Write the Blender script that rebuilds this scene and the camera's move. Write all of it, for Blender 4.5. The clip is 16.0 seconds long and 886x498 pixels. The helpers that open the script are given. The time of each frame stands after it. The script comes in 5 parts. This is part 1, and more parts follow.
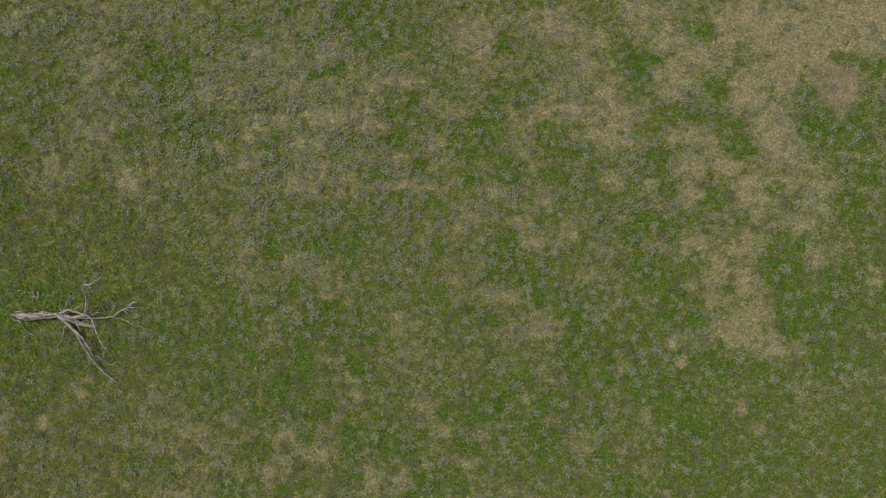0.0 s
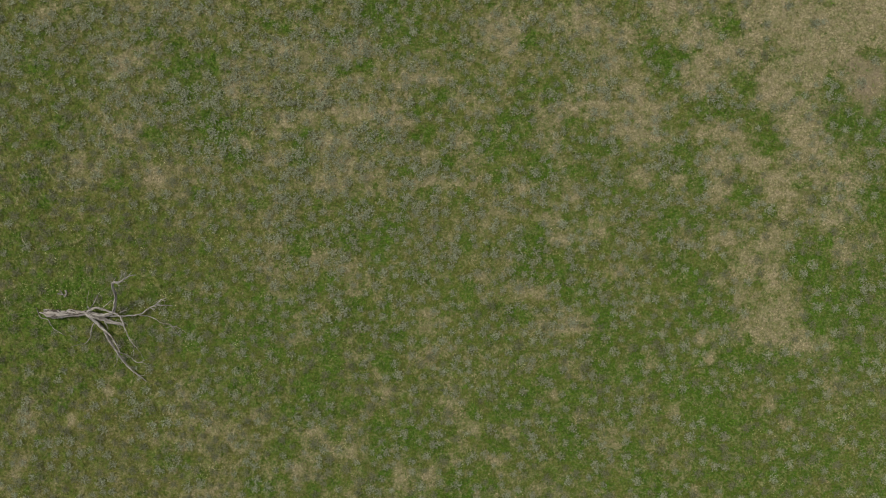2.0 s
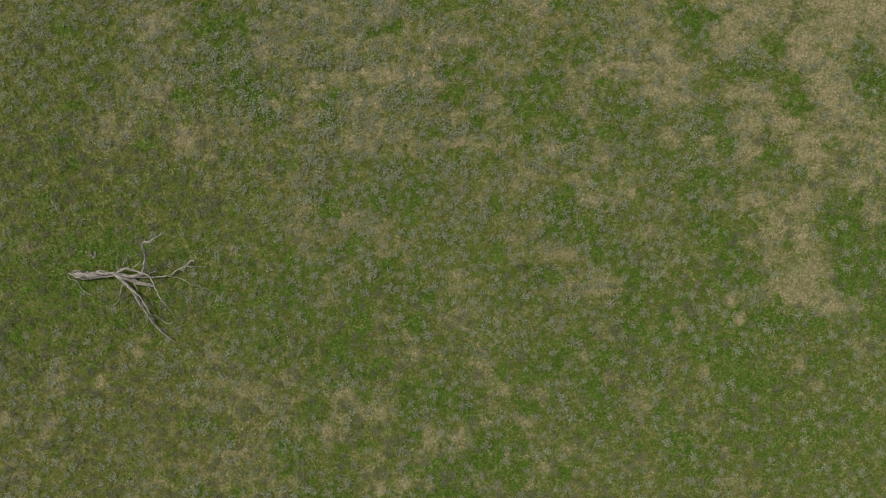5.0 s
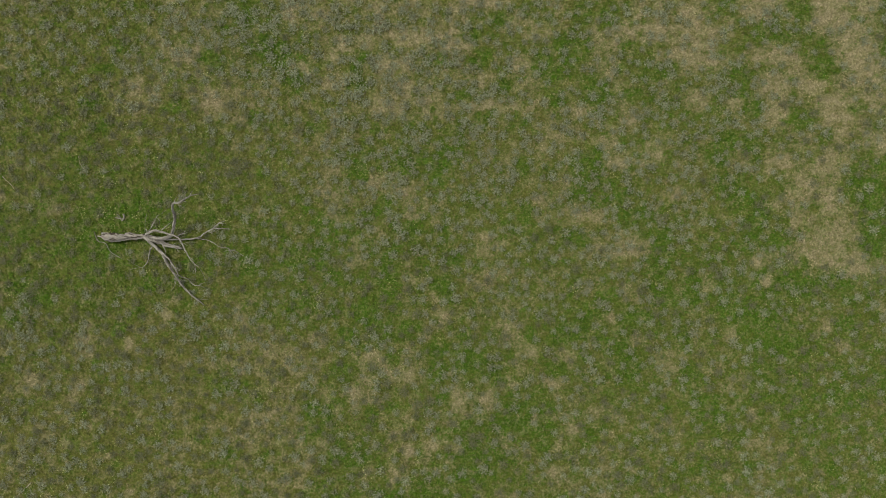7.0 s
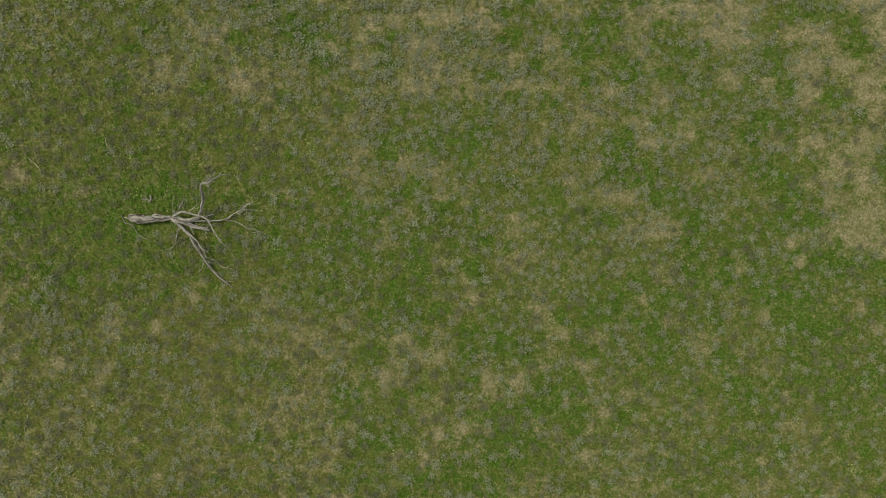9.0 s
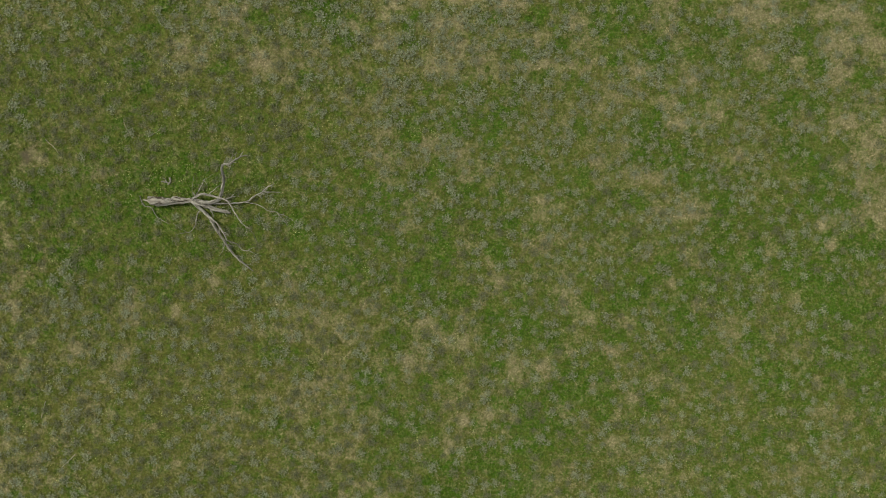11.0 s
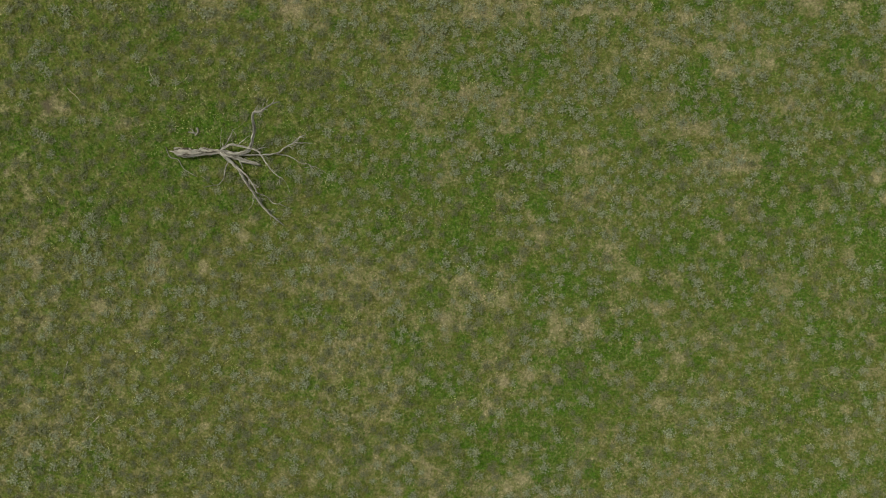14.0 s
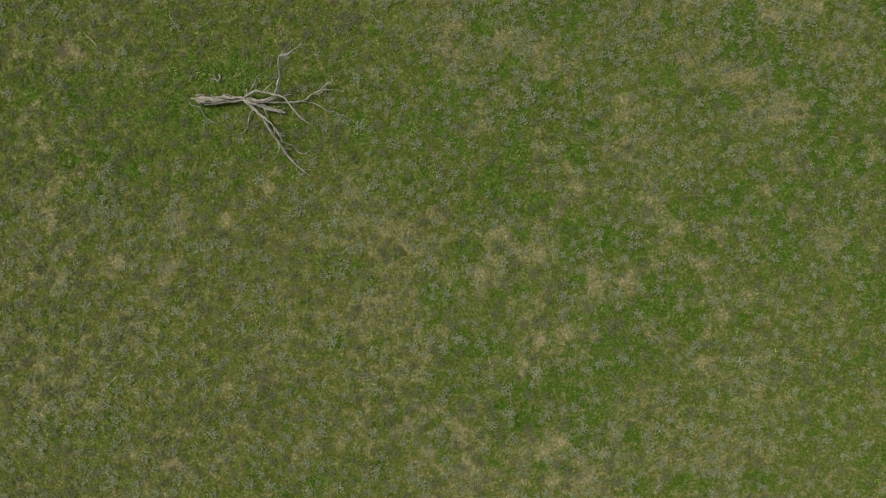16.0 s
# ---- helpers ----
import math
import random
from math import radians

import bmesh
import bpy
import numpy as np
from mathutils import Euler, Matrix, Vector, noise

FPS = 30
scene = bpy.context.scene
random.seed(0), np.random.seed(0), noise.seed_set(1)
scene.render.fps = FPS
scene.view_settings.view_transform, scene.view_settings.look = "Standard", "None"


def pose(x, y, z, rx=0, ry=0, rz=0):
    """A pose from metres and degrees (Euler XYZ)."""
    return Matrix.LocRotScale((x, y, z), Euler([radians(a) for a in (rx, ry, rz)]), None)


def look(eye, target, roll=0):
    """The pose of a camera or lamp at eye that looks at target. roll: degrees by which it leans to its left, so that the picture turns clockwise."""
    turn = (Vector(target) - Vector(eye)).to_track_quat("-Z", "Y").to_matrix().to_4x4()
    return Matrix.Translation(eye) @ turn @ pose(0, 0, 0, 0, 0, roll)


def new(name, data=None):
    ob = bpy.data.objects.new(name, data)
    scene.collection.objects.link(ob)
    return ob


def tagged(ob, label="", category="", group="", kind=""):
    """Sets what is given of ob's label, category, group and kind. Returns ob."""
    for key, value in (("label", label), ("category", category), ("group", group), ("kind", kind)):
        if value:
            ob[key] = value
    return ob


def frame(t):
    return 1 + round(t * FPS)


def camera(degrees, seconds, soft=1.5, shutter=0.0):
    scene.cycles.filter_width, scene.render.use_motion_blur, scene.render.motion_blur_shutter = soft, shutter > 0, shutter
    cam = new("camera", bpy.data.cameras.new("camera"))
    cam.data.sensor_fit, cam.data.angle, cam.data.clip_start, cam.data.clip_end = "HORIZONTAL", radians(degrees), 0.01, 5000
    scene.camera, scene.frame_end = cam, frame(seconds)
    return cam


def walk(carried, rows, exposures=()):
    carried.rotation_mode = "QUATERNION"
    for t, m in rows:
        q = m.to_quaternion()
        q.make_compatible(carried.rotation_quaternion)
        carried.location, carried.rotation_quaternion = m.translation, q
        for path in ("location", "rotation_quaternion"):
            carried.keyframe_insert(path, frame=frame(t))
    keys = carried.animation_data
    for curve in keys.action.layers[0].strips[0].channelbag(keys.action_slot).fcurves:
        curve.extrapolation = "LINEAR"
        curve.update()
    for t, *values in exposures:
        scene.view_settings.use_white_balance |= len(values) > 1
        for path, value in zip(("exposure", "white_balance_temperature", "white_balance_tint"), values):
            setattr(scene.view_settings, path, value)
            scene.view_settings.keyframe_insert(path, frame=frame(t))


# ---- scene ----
cam = camera(61.4, 16.0, soft=1.1)
# seconds, place in metres, turn in degrees: a drone that looks straight down
PATH = [
    (0.0, 0.123, 1.500, 97.464, -0.201, 0.094, 0.097),
    (0.5, -0.364, 1.327, 97.411, -0.093, 0.013, 0.083),
    (1.0, -1.024, 1.581, 97.388, -0.304, 0.053, 0.047),
    (1.5, -2.357, 1.317, 97.399, -0.249, -0.039, -0.044),
    (2.0, -3.814, 1.173, 97.439, -0.270, -0.062, -0.082),
    (2.5, -4.639, 0.590, 97.410, -0.179, -0.015, -0.097),
    (3.0, -5.418, -0.277, 97.320, -0.090, -0.070, -0.137),
    (5.5, -8.525, -5.498, 97.363, -0.116, -0.135, -0.126),
    (6.0, -9.364, -6.955, 97.472, -0.127, -0.139, -0.138),
    (6.5, -10.306, -8.192, 97.583, -0.062, -0.140, -0.113),
    (7.0, -11.706, -9.121, 97.606, -0.087, -0.270, -0.152),
    (7.5, -12.641, -9.951, 97.573, -0.010, -0.224, -0.158),
    (8.0, -13.694, -10.600, 97.353, -0.021, -0.181, -0.210),
    (8.5, -14.648, -11.050, 97.017, -0.057, -0.222, -0.221),
    (9.0, -15.480, -11.668, 96.610, -0.008, -0.195, -0.257),
    (11.5, -19.451, -14.557, 94.314, 0.049, -0.131, -0.330),
    (12.0, -20.478, -15.304, 93.731, 0.026, -0.135, -0.324),
    (12.5, -21.299, -16.291, 93.189, 0.024, -0.138, -0.325),
    (13.0, -22.021, -17.355, 92.508, 0.031, -0.129, -0.327),
    (13.5, -22.621, -18.448, 91.890, 0.080, -0.154, -0.345),
    (14.0, -23.252, -19.570, 91.014, 0.045, -0.121, -0.342),
    (14.5, -24.206, -20.696, 90.102, 0.027, -0.180, -0.351),
    (15.0, -25.315, -22.143, 89.163, -0.021, -0.198, -0.357),
    (15.5, -26.342, -23.736, 88.064, -0.008, -0.222, -0.365),
    (16.0, -27.511, -24.881, 87.031, -0.109, -0.311, -0.346),
]
# the clip's camera turns its picture slowly yellower and greener: seconds, stops, kelvin, tint
TINTS = [(0.0, -0.04, 6500, 10), (3.0, -0.04, 6650, 6), (5.5, -0.04, 6690, 5), (9.0, -0.04, 6950, -1), (14.0, -0.04, 7010, -4), (16.0, -0.04, 7020, -5)]
walk(cam, [(t, pose(x, y, z, rx, ry, rz)) for t, x, y, z, rx, ry, rz in PATH], TINTS)

# ---- light: a bright overcast sky with a veiled sun in the north-west ----
world = bpy.data.worlds.new("overcast_sky")
scene.world = world
world.use_nodes = True
wn, wl = world.node_tree.nodes, world.node_tree.links
wn.clear()
sky = wn.new("ShaderNodeTexSky")
sky.sky_type, sky.sun_disc = "NISHITA", False
SUN_ELEVATION, SUN_AZIMUTH = 52.0, 300.0      # azimuth clockwise from +y
sky.sun_elevation, sky.sun_rotation = radians(SUN_ELEVATION), radians(SUN_AZIMUTH)
sky.dust_density, sky.air_density = 4.0, 1.5
wb = wn.new("ShaderNodeBackground")
wb.inputs["Strength"].default_value = 0.105
wo = wn.new("ShaderNodeOutputWorld")
cloud = wn.new("ShaderNodeHueSaturation")      # cloud takes most of the blue out of the sky
cloud.inputs["Saturation"].default_value = 0.15
wl.new(sky.outputs["Color"], cloud.inputs["Color"])
wl.new(cloud.outputs["Color"], wb.inputs["Color"])
wl.new(wb.outputs["Background"], wo.inputs["Surface"])

sun = new("veiled_sun", bpy.data.lights.new("veiled_sun", "SUN"))
sun.data.energy, sun.data.angle, sun.data.color = 2.0, radians(10), (1.0, 0.94, 0.85)
a, e = radians(SUN_AZIMUTH), radians(SUN_ELEVATION)
sun.matrix_world = look((60 * math.sin(a) * math.cos(e), 60 * math.cos(a) * math.cos(e), 60 * math.sin(e)), (0, 0, 0))

# ---- fields: where the paddock is dry, where lush ----
rng = np.random.default_rng(7)


def lattice(x, y, seed):
    """Smooth value noise in 0..1 with cells of 1 m."""
    xi, yi = np.floor(x).astype(np.int64), np.floor(y).astype(np.int64)
    fx, fy = x - xi, y - yi
    fx, fy = fx * fx * (3 - 2 * fx), fy * fy * (3 - 2 * fy)

    def corner(i, j):
        h = (i * 374761393 + j * 668265263 + seed * 1274126177) & 0xFFFFFFFF
        h = ((h ^ (h >> 13)) * 1103515245) & 0xFFFFFFFF
        h = ((h ^ (h >> 16)) * 2246822519) & 0xFFFFFFFF
        return ((h ^ (h >> 15)) & 0xFFFF) / 65535.0

    low = corner(xi, yi) * (1 - fx) + corner(xi + 1, yi) * fx
    high = corner(xi, yi + 1) * (1 - fx) + corner(xi + 1, yi + 1) * fx
    return low * (1 - fy) + high * fy


def cloudy(x, y, size, seed, octaves=3):
    """Several octaves of noise in about -1..1, the largest blotches size metres wide."""
    total, weight = 0.0, 0.0
    for k in range(octaves):
        s, w = size / 2.1 ** k, 0.6 ** k
        turn = 0.7 * k + seed
        c, d = math.cos(turn), math.sin(turn)
        total = total + w * lattice((x * c - y * d) / s + 37.7 * k, (x * d + y * c) / s - 91.3 * k, seed + k)
        weight += w
    return (total / weight - 0.5) * 3.0


# patches: x, y, half width, half depth in metres
DRY_NORTH_EAST = [
    (52.7, 30.8, 6.3, 4.4), (45.3, 29.3, 5.5, 4.4), (38.7, 30.8, 4.4, 3.7), (27.6, 31.9, 4.4, 2.6), (30.6, 28.2, 2.2, 1.8), (35.7, 26.4, 3.0, 2.2),
    (44.6, 24.9, 5.5, 2.4), (39.4, 21.2, 3.0, 2.2), (51.2, 22.7, 3.5, 3.0), (43.1, 17.2, 3.7, 1.8), (45.4, 13.8, 3.7, 2.2), (29.9, 23.4, 2.2, 2.6),
    (57.1, 27.9, 3.0, 3.0),
]
DRY_EAST = [
    (46.9, 5.0, 3.3, 2.2), (49.1, 0.6, 3.0, 2.2), (42.5, -11.6, 4.8, 1.8), (49.4, 8.0, 2.6, 3.0),
]
DRY_MIDDLE = [
    (4.0, 28.9, 4.4, 3.0), (10.7, 31.5, 5.2, 1.8), (15.8, 27.8, 3.7, 3.0), (20.3, 22.6, 3.0, 2.2), (-4.8, 23.7, 3.7, 1.8),
]
DRY_WEST = [
    (-15.9, 25.5, 3.7, 2.2), (-30.6, 21.5, 2.2, 2.6), (-26.9, 25.5, 3.0, 2.2), (-44.7, 25.5, 3.7, 2.2), (-46.1, 15.9, 5.2, 2.2), (-21.8, 25.5, 3.0, 2.2),
    (-30.6, 15.2, 3.0, 2.2), (-41.7, 9.3, 3.0, 1.5), (-53.5, 31.4, 3.7, 2.2), (-35.8, 32.2, 3.0, 1.5), (-50.6, 11.5, 4.4, 2.2),
]
DRY_SOUTH = [
    (30.7, -12.0, 3.0, 1.8),
]
DRY_FAR_SOUTH = [
    (-58.2, -21.8, 2.6, 2.0), (-47.7, -17.6, 3.3, 2.0), (-70.6, -14.2, 4.0, 2.0), (-37.8, -20.0, 3.3, 2.0), (-7.5, -29.7, 4.0, 2.0), (-22.7, -29.0, 4.0, 2.0),
    (-13.6, -47.5, 3.3, 2.0), (-10.3, -50.8, 4.0, 2.0), (-23.5, -47.4, 3.3, 2.6), (6.3, -31.8, 3.3, 1.6), (11.0, -31.5, 2.6, 1.3), (-72.7, -27.3, 4.0, 2.0),
    (-74.7, -36.5, 4.0, 2.0), (-68.8, -43.1, 4.6, 2.0), (-31.3, -32.9, 2.6, 2.0),
]
DRY_FAR_WEST = [
    (-71.2, -1.4, 2.5, 2.3), (-60.9, -11.4, 0.9, 0.8), (-75.1, -3.0, 2.6, 1.3), (-62.7, -3.7, 3.3, 1.3), (-77.2, -16.8, 2.6, 2.0), (-66.6, 2.2, 2.6, 1.3),
    (-47.5, 1.5, 2.0, 1.3), (-64.8, -26.7, 3.3, 2.0),
]
GREEN_NORTH = [
    (-35.1, 23.3, 3.7, 5.2), (-32.1, 15.9, 4.4, 3.0), (-10.7, 32.2, 3.0, 3.0), (-40.2, 27.7, 4.4, 1.8), (-7.8, 27.8, 3.7, 2.2), (8.5, 28.5, 2.2, 1.5),
]
GREEN_EAST = [
    (25.4, 25.6, 3.0, 3.0), (55.6, 24.2, 2.2, 2.2), (52.7, 16.8, 5.9, 3.7), (54.9, 10.9, 3.0, 3.7), (51.3, 9.4, 3.0, 3.0), (45.4, -0.9, 3.7, 3.0),
    (48.4, -7.5, 5.9, 4.4), (52.8, -1.6, 4.4, 3.0), (56.5, -8.3, 4.4, 4.4), (34.4, -13.5, 5.2, 3.0), (33.5, 29.3, 3.0, 1.8), (56.4, 2.8, 3.0, 3.0),
]
GREEN_SOUTH = [
    (33.7, -27.5, 4.4, 3.7), (43.3, -28.2, 4.4, 3.0), (55.8, -28.2, 3.7, 4.4), (52.8, -13.4, 5.9, 3.0),
]
GREEN_TREE = [
    (-29.9, -11.1, 3.3, 2.6), (-52.2, -4.4, 7.9, 4.0), (-56.8, -8.4, 4.0, 5.3), (-65.4, -15.5, 5.3, 4.0), (-56.9, -18.9, 4.0, 4.0), (-36.5, -27.6, 4.0, 2.0),
    (-58.7, 0.2, 4.6, 3.3), (-32.5, -17.0, 4.0, 2.6), (-71.9, -7.6, 4.0, 3.3), (-47.0, -13.0, 4.0, 2.6), (-63.4, -20.8, 3.3, 2.6),
]
GREEN_MEADOW = [
    (-2.2, -30.4, 2.6, 2.6), (23.6, -30.6, 2.6, 3.3), (-14.2, -40.9, 4.0, 2.6), (-17.5, -44.8, 4.0, 2.6), (-9.6, -44.9, 4.0, 3.3), (-3.6, -35.0, 2.0, 2.6),
    (-8.9, -38.3, 4.0, 2.6), (-21.4, -35.6, 3.3, 2.6), (-26.0, -31.6, 2.6, 2.0), (-44.6, -52.5, 4.0, 2.6), (-70.8, -47.1, 4.6, 2.6),
]
DRY_SPOTS_A = [
    (-23.4, 17.3, 2.56, 0.88), (-25.6, 15.9, 1.10, 0.73), (-16.8, 18.8, 1.83, 1.10), (-12.0, 18.7, 2.20, 0.88), (-16.1, 14.7, 1.83, 0.88), (-15.3, 11.4, 2.56, 1.46),
    (-25.6, 12.2, 1.83, 0.88), (-13.2, 8.5, 2.93, 1.10), (-19.8, 6.3, 1.46, 0.59), (-9.5, 17.3, 1.83, 0.59), (-5.8, 12.9, 1.10, 0.88), (1.5, 18.7, 1.83, 1.46),
    (-1.1, 14.7, 1.83, 1.10), (0.8, 13.2, 1.46, 1.10), (3.3, 16.1, 1.46, 0.73), (10.3, 18.3, 2.56, 1.83), (10.7, 14.6, 1.83, 1.83), (13.3, 19.0, 2.93, 1.46),
    (16.6, 19.0, 2.20, 1.46), (12.8, 8.8, 1.83, 2.93), (11.8, 11.7, 1.46, 1.10), (-3.6, 9.6, 3.66, 0.73), (-0.3, 12.5, 2.20, 0.73),
]
DRY_SPOTS_B = [
    (7.0, 8.8, 1.10, 0.59), (22.1, 18.3, 2.93, 2.20), (19.8, 16.1, 2.20, 1.46), (22.8, 15.3, 2.56, 1.10), (22.0, 10.2, 1.83, 1.10), (32.3, 12.0, 2.20, 1.61),
    (35.2, 14.9, 1.83, 1.10), (32.3, 16.0, 2.93, 1.10), (36.7, 12.0, 2.20, 0.88), (40.4, 9.0, 2.56, 1.83), (32.6, 8.3, 1.46, 1.46), (33.0, 2.1, 1.83, 1.10),
    (35.9, -0.8, 2.20, 1.83), (35.2, -3.0, 1.83, 1.10), (38.9, 1.3, 2.20, 1.83), (39.6, -3.1, 2.20, 2.93), (40.3, -7.5, 2.93, 2.56), (37.3, -9.6, 2.93, 2.20),
    (19.0, -2.2, 1.10, 0.73), (32.2, -3.8, 1.10, 0.73), (35.9, -5.6, 1.46, 1.46),
]
DRY_SPOTS_C = [
    (-19.8, -0.3, 1.83, 1.10), (-25.6, -2.1, 2.20, 1.46), (-15.0, -4.3, 1.83, 0.73), (-25.7, -5.0, 1.46, 0.73), (-19.4, -7.2, 2.20, 1.10), (-16.1, -1.7, 2.20, 0.59),
    (-25.6, 0.9, 1.83, 0.73), (-5.9, -8.7, 1.46, 1.46), (12.4, 2.5, 1.83, 1.10), (16.1, 3.3, 1.83, 1.46), (1.4, -3.3, 1.10, 1.10), (5.8, -0.4, 1.46, 0.73),
    (8.0, -4.8, 2.20, 0.59), (2.2, -5.5, 1.83, 0.59), (13.9, -8.4, 2.56, 1.46), (12.4, -9.5, 2.93, 0.73), (5.8, -4.4, 1.10, 1.10), (-3.7, -8.7, 1.46, 0.88),
]
DRY_SPOTS_D = [
    (-16.2, -13.1, 2.20, 1.10), (-11.1, -17.5, 1.10, 0.59), (-19.2, -24.0, 3.66, 1.46), (-16.2, -25.5, 2.93, 1.10), (-5.2, -13.1, 2.20, 1.10), (-2.3, -20.5, 1.83, 2.20),
    (-0.5, -22.7, 1.46, 1.10), (-21.4, -26.2, 1.46, 0.88), (-3.1, -26.3, 1.46, 0.88), (19.7, -14.7, 1.10, 0.73), (23.4, -14.0, 1.10, 1.46), (13.5, -14.3, 1.10, 1.10),
    (5.0, -23.4, 1.10, 1.10), (18.2, -24.2, 2.20, 1.46), (17.5, -25.3, 2.20, 0.88), (20.8, -17.3, 1.10, 0.88), (10.2, -18.3, 1.46, 0.44), (13.8, -21.3, 1.83, 0.59),
    (3.2, -27.1, 1.46, 0.59),
]
GREEN_SPOTS_A = [
    (-22.3, 14.8, 0.88, 1.83), (-22.3, 12.2, 0.88, 0.88), (-11.7, 15.4, 1.46, 0.73), (-6.2, 15.8, 1.46, 1.46), (-5.5, 8.1, 0.59, 0.59), (-19.8, 6.7, 0.59, 0.44),
    (-7.3, 18.7, 1.46, 1.10), (-8.8, 10.7, 1.83, 0.73), (2.6, 13.9, 1.83, 0.88), (1.7, 16.0, 0.59, 0.37), (4.4, 15.4, 2.20, 1.83), (-1.1, 7.4, 0.88, 0.59),
    (13.2, 10.6, 1.10, 1.10), (-3.3, 12.3, 0.59, 0.73), (3.7, 10.3, 1.10, 0.73), (7.7, 16.0, 0.73, 0.59), (11.4, 7.9, 0.73, 0.44), (8.8, 11.0, 2.20, 1.83),
    (5.2, 17.6, 2.93, 0.88),
]
GREEN_SPOTS_B = [
    (27.9, 13.5, 1.83, 0.73), (29.3, 9.1, 1.46, 1.10), (32.3, 19.0, 2.93, 1.46), (38.9, 14.5, 1.83, 1.83), (35.2, 7.6, 2.20, 0.88), (28.2, 5.0, 1.83, 1.10),
    (38.9, 5.4, 1.10, 0.88), (26.0, -0.8, 1.83, 1.10), (25.7, 4.0, 1.46, 0.73), (27.8, -3.0, 1.83, 1.10), (29.6, -6.7, 1.46, 1.83), (32.2, -8.2, 1.46, 0.73),
    (36.2, -11.1, 0.88, 0.59),
]
GREEN_SPOTS_C = [
    (-19.1, -3.9, 1.61, 1.02), (-25.7, -7.9, 1.83, 1.46), (-27.1, -5.7, 1.10, 0.73), (-15.8, 1.6, 1.83, 1.10), (-22.0, 1.2, 1.46, 1.83), (-23.8, -6.5, 0.73, 0.59),
    (-11.0, 1.9, 1.46, 1.10), (-9.6, -10.9, 0.88, 0.73), (-12.1, 0.5, 1.46, 1.46), (-27.5, -10.1, 1.46, 1.46), (-16.2, -6.5, 2.20, 0.73), (-1.1, 1.1, 1.10, 0.88),
    (7.7, 1.1, 1.83, 1.83), (8.4, 2.9, 1.46, 0.88), (10.2, -2.9, 2.93, 1.10), (13.2, -4.8, 2.56, 0.88), (17.5, -8.8, 1.10, 2.20), (6.8, -8.0, 0.73, 1.10),
    (-0.4, -5.1, 0.59, 0.59), (16.4, -10.7, 1.10, 1.10), (10.2, -0.7, 1.46, 0.73),
]
GREEN_SPOTS_D = [
    (-11.8, -14.2, 1.10, 0.88), (-10.7, -14.6, 0.73, 1.83), (-18.4, -13.4, 1.10, 1.83), (-15.5, -19.3, 1.46, 0.88), (-11.8, -22.6, 1.46, 1.10), (-8.5, -23.3, 1.46, 1.46),
    (-12.2, -25.2, 1.10, 1.46), (-21.3, -17.4, 1.10, 1.83), (-0.1, -20.8, 0.88, 0.88), (-8.2, -20.8, 1.10, 0.59), (17.1, -12.9, 1.83, 0.88), (21.2, -14.7, 1.46, 1.46),
    (18.2, -15.4, 1.83, 1.10), (10.5, -15.4, 1.46, 0.73), (13.8, -18.3, 2.20, 0.88), (5.0, -20.5, 2.20, 1.46), (11.6, -22.0, 1.46, 1.46), (13.1, -24.9, 1.46, 1.83),
    (3.5, -24.9, 1.10, 0.73), (20.4, -21.3, 1.10, 0.73), (20.4, -25.7, 1.46, 1.10), (9.4, -20.9, 0.88, 0.73), (8.0, -17.6, 1.83, 1.10),
]
DRY_TUFTS_A = [
    (28.4, 27.8, 1.85, 1.11), (30.6, 28.6, 1.11, 1.48), (29.9, 24.1, 1.11, 1.85), (32.1, 26.3, 1.85, 0.89), (39.4, 22.7, 1.85, 1.11), (44.6, 25.3, 2.58, 1.11),
    (39.4, 32.2, 2.58, 1.48), (51.9, 31.5, 2.58, 1.85), (48.2, 29.3, 2.58, 1.85), (43.1, 30.8, 1.85, 1.11), (55.6, 30.8, 1.85, 1.85), (43.9, 22.7, 1.48, 1.85),
    (43.1, 19.7, 1.48, 1.11), (43.1, 17.2, 1.48, 1.11), (45.4, 13.8, 1.11, 1.11), (45.4, 10.2, 1.48, 0.74), (14.4, 21.9, 0.74, 1.48), (25.4, 32.2, 1.85, 1.11),
    (20.3, 28.5, 1.48, 1.11), (14.0, 31.5, 1.48, 1.11), (49.8, 9.4, 1.11, 1.11), (54.1, 27.8, 1.85, 1.11), (-45.4, 24.8, 1.33, 1.11), (-45.0, 16.3, 1.85, 0.89),
]
DRY_TUFTS_B = [
    (-31.0, 21.5, 1.11, 1.11), (-24.7, 17.8, 1.11, 1.11), (-24.7, 27.0, 1.48, 0.89), (-16.6, 25.5, 1.48, 0.74), (-14.4, 27.4, 1.11, 0.89), (-21.0, 18.2, 1.11, 0.89),
    (-41.7, 10.0, 1.48, 1.85), (-26.9, 21.1, 1.11, 1.11), (-55.7, 30.7, 1.33, 0.59), (-18.1, 14.9, 1.48, 1.11), (-29.9, 14.5, 1.33, 0.59), (-51.3, 12.2, 1.11, 0.74),
    (-25.4, 7.5, 0.89, 0.74), (-19.5, 21.1, 0.89, 1.48), (-8.9, 22.6, 0.89, 1.48), (-61.1, -11.4, 0.66, 0.53), (-71.2, -3.0, 1.32, 0.79), (-74.5, -7.6, 0.66, 0.99),
    (-73.9, -11.6, 0.79, 1.32), (-71.9, -16.8, 1.32, 0.99), (-72.6, -18.1, 0.99, 0.66), (-58.2, -21.5, 0.99, 0.99), (-57.6, -22.8, 0.79, 0.66), (-57.5, -18.9, 0.66, 0.79),
]
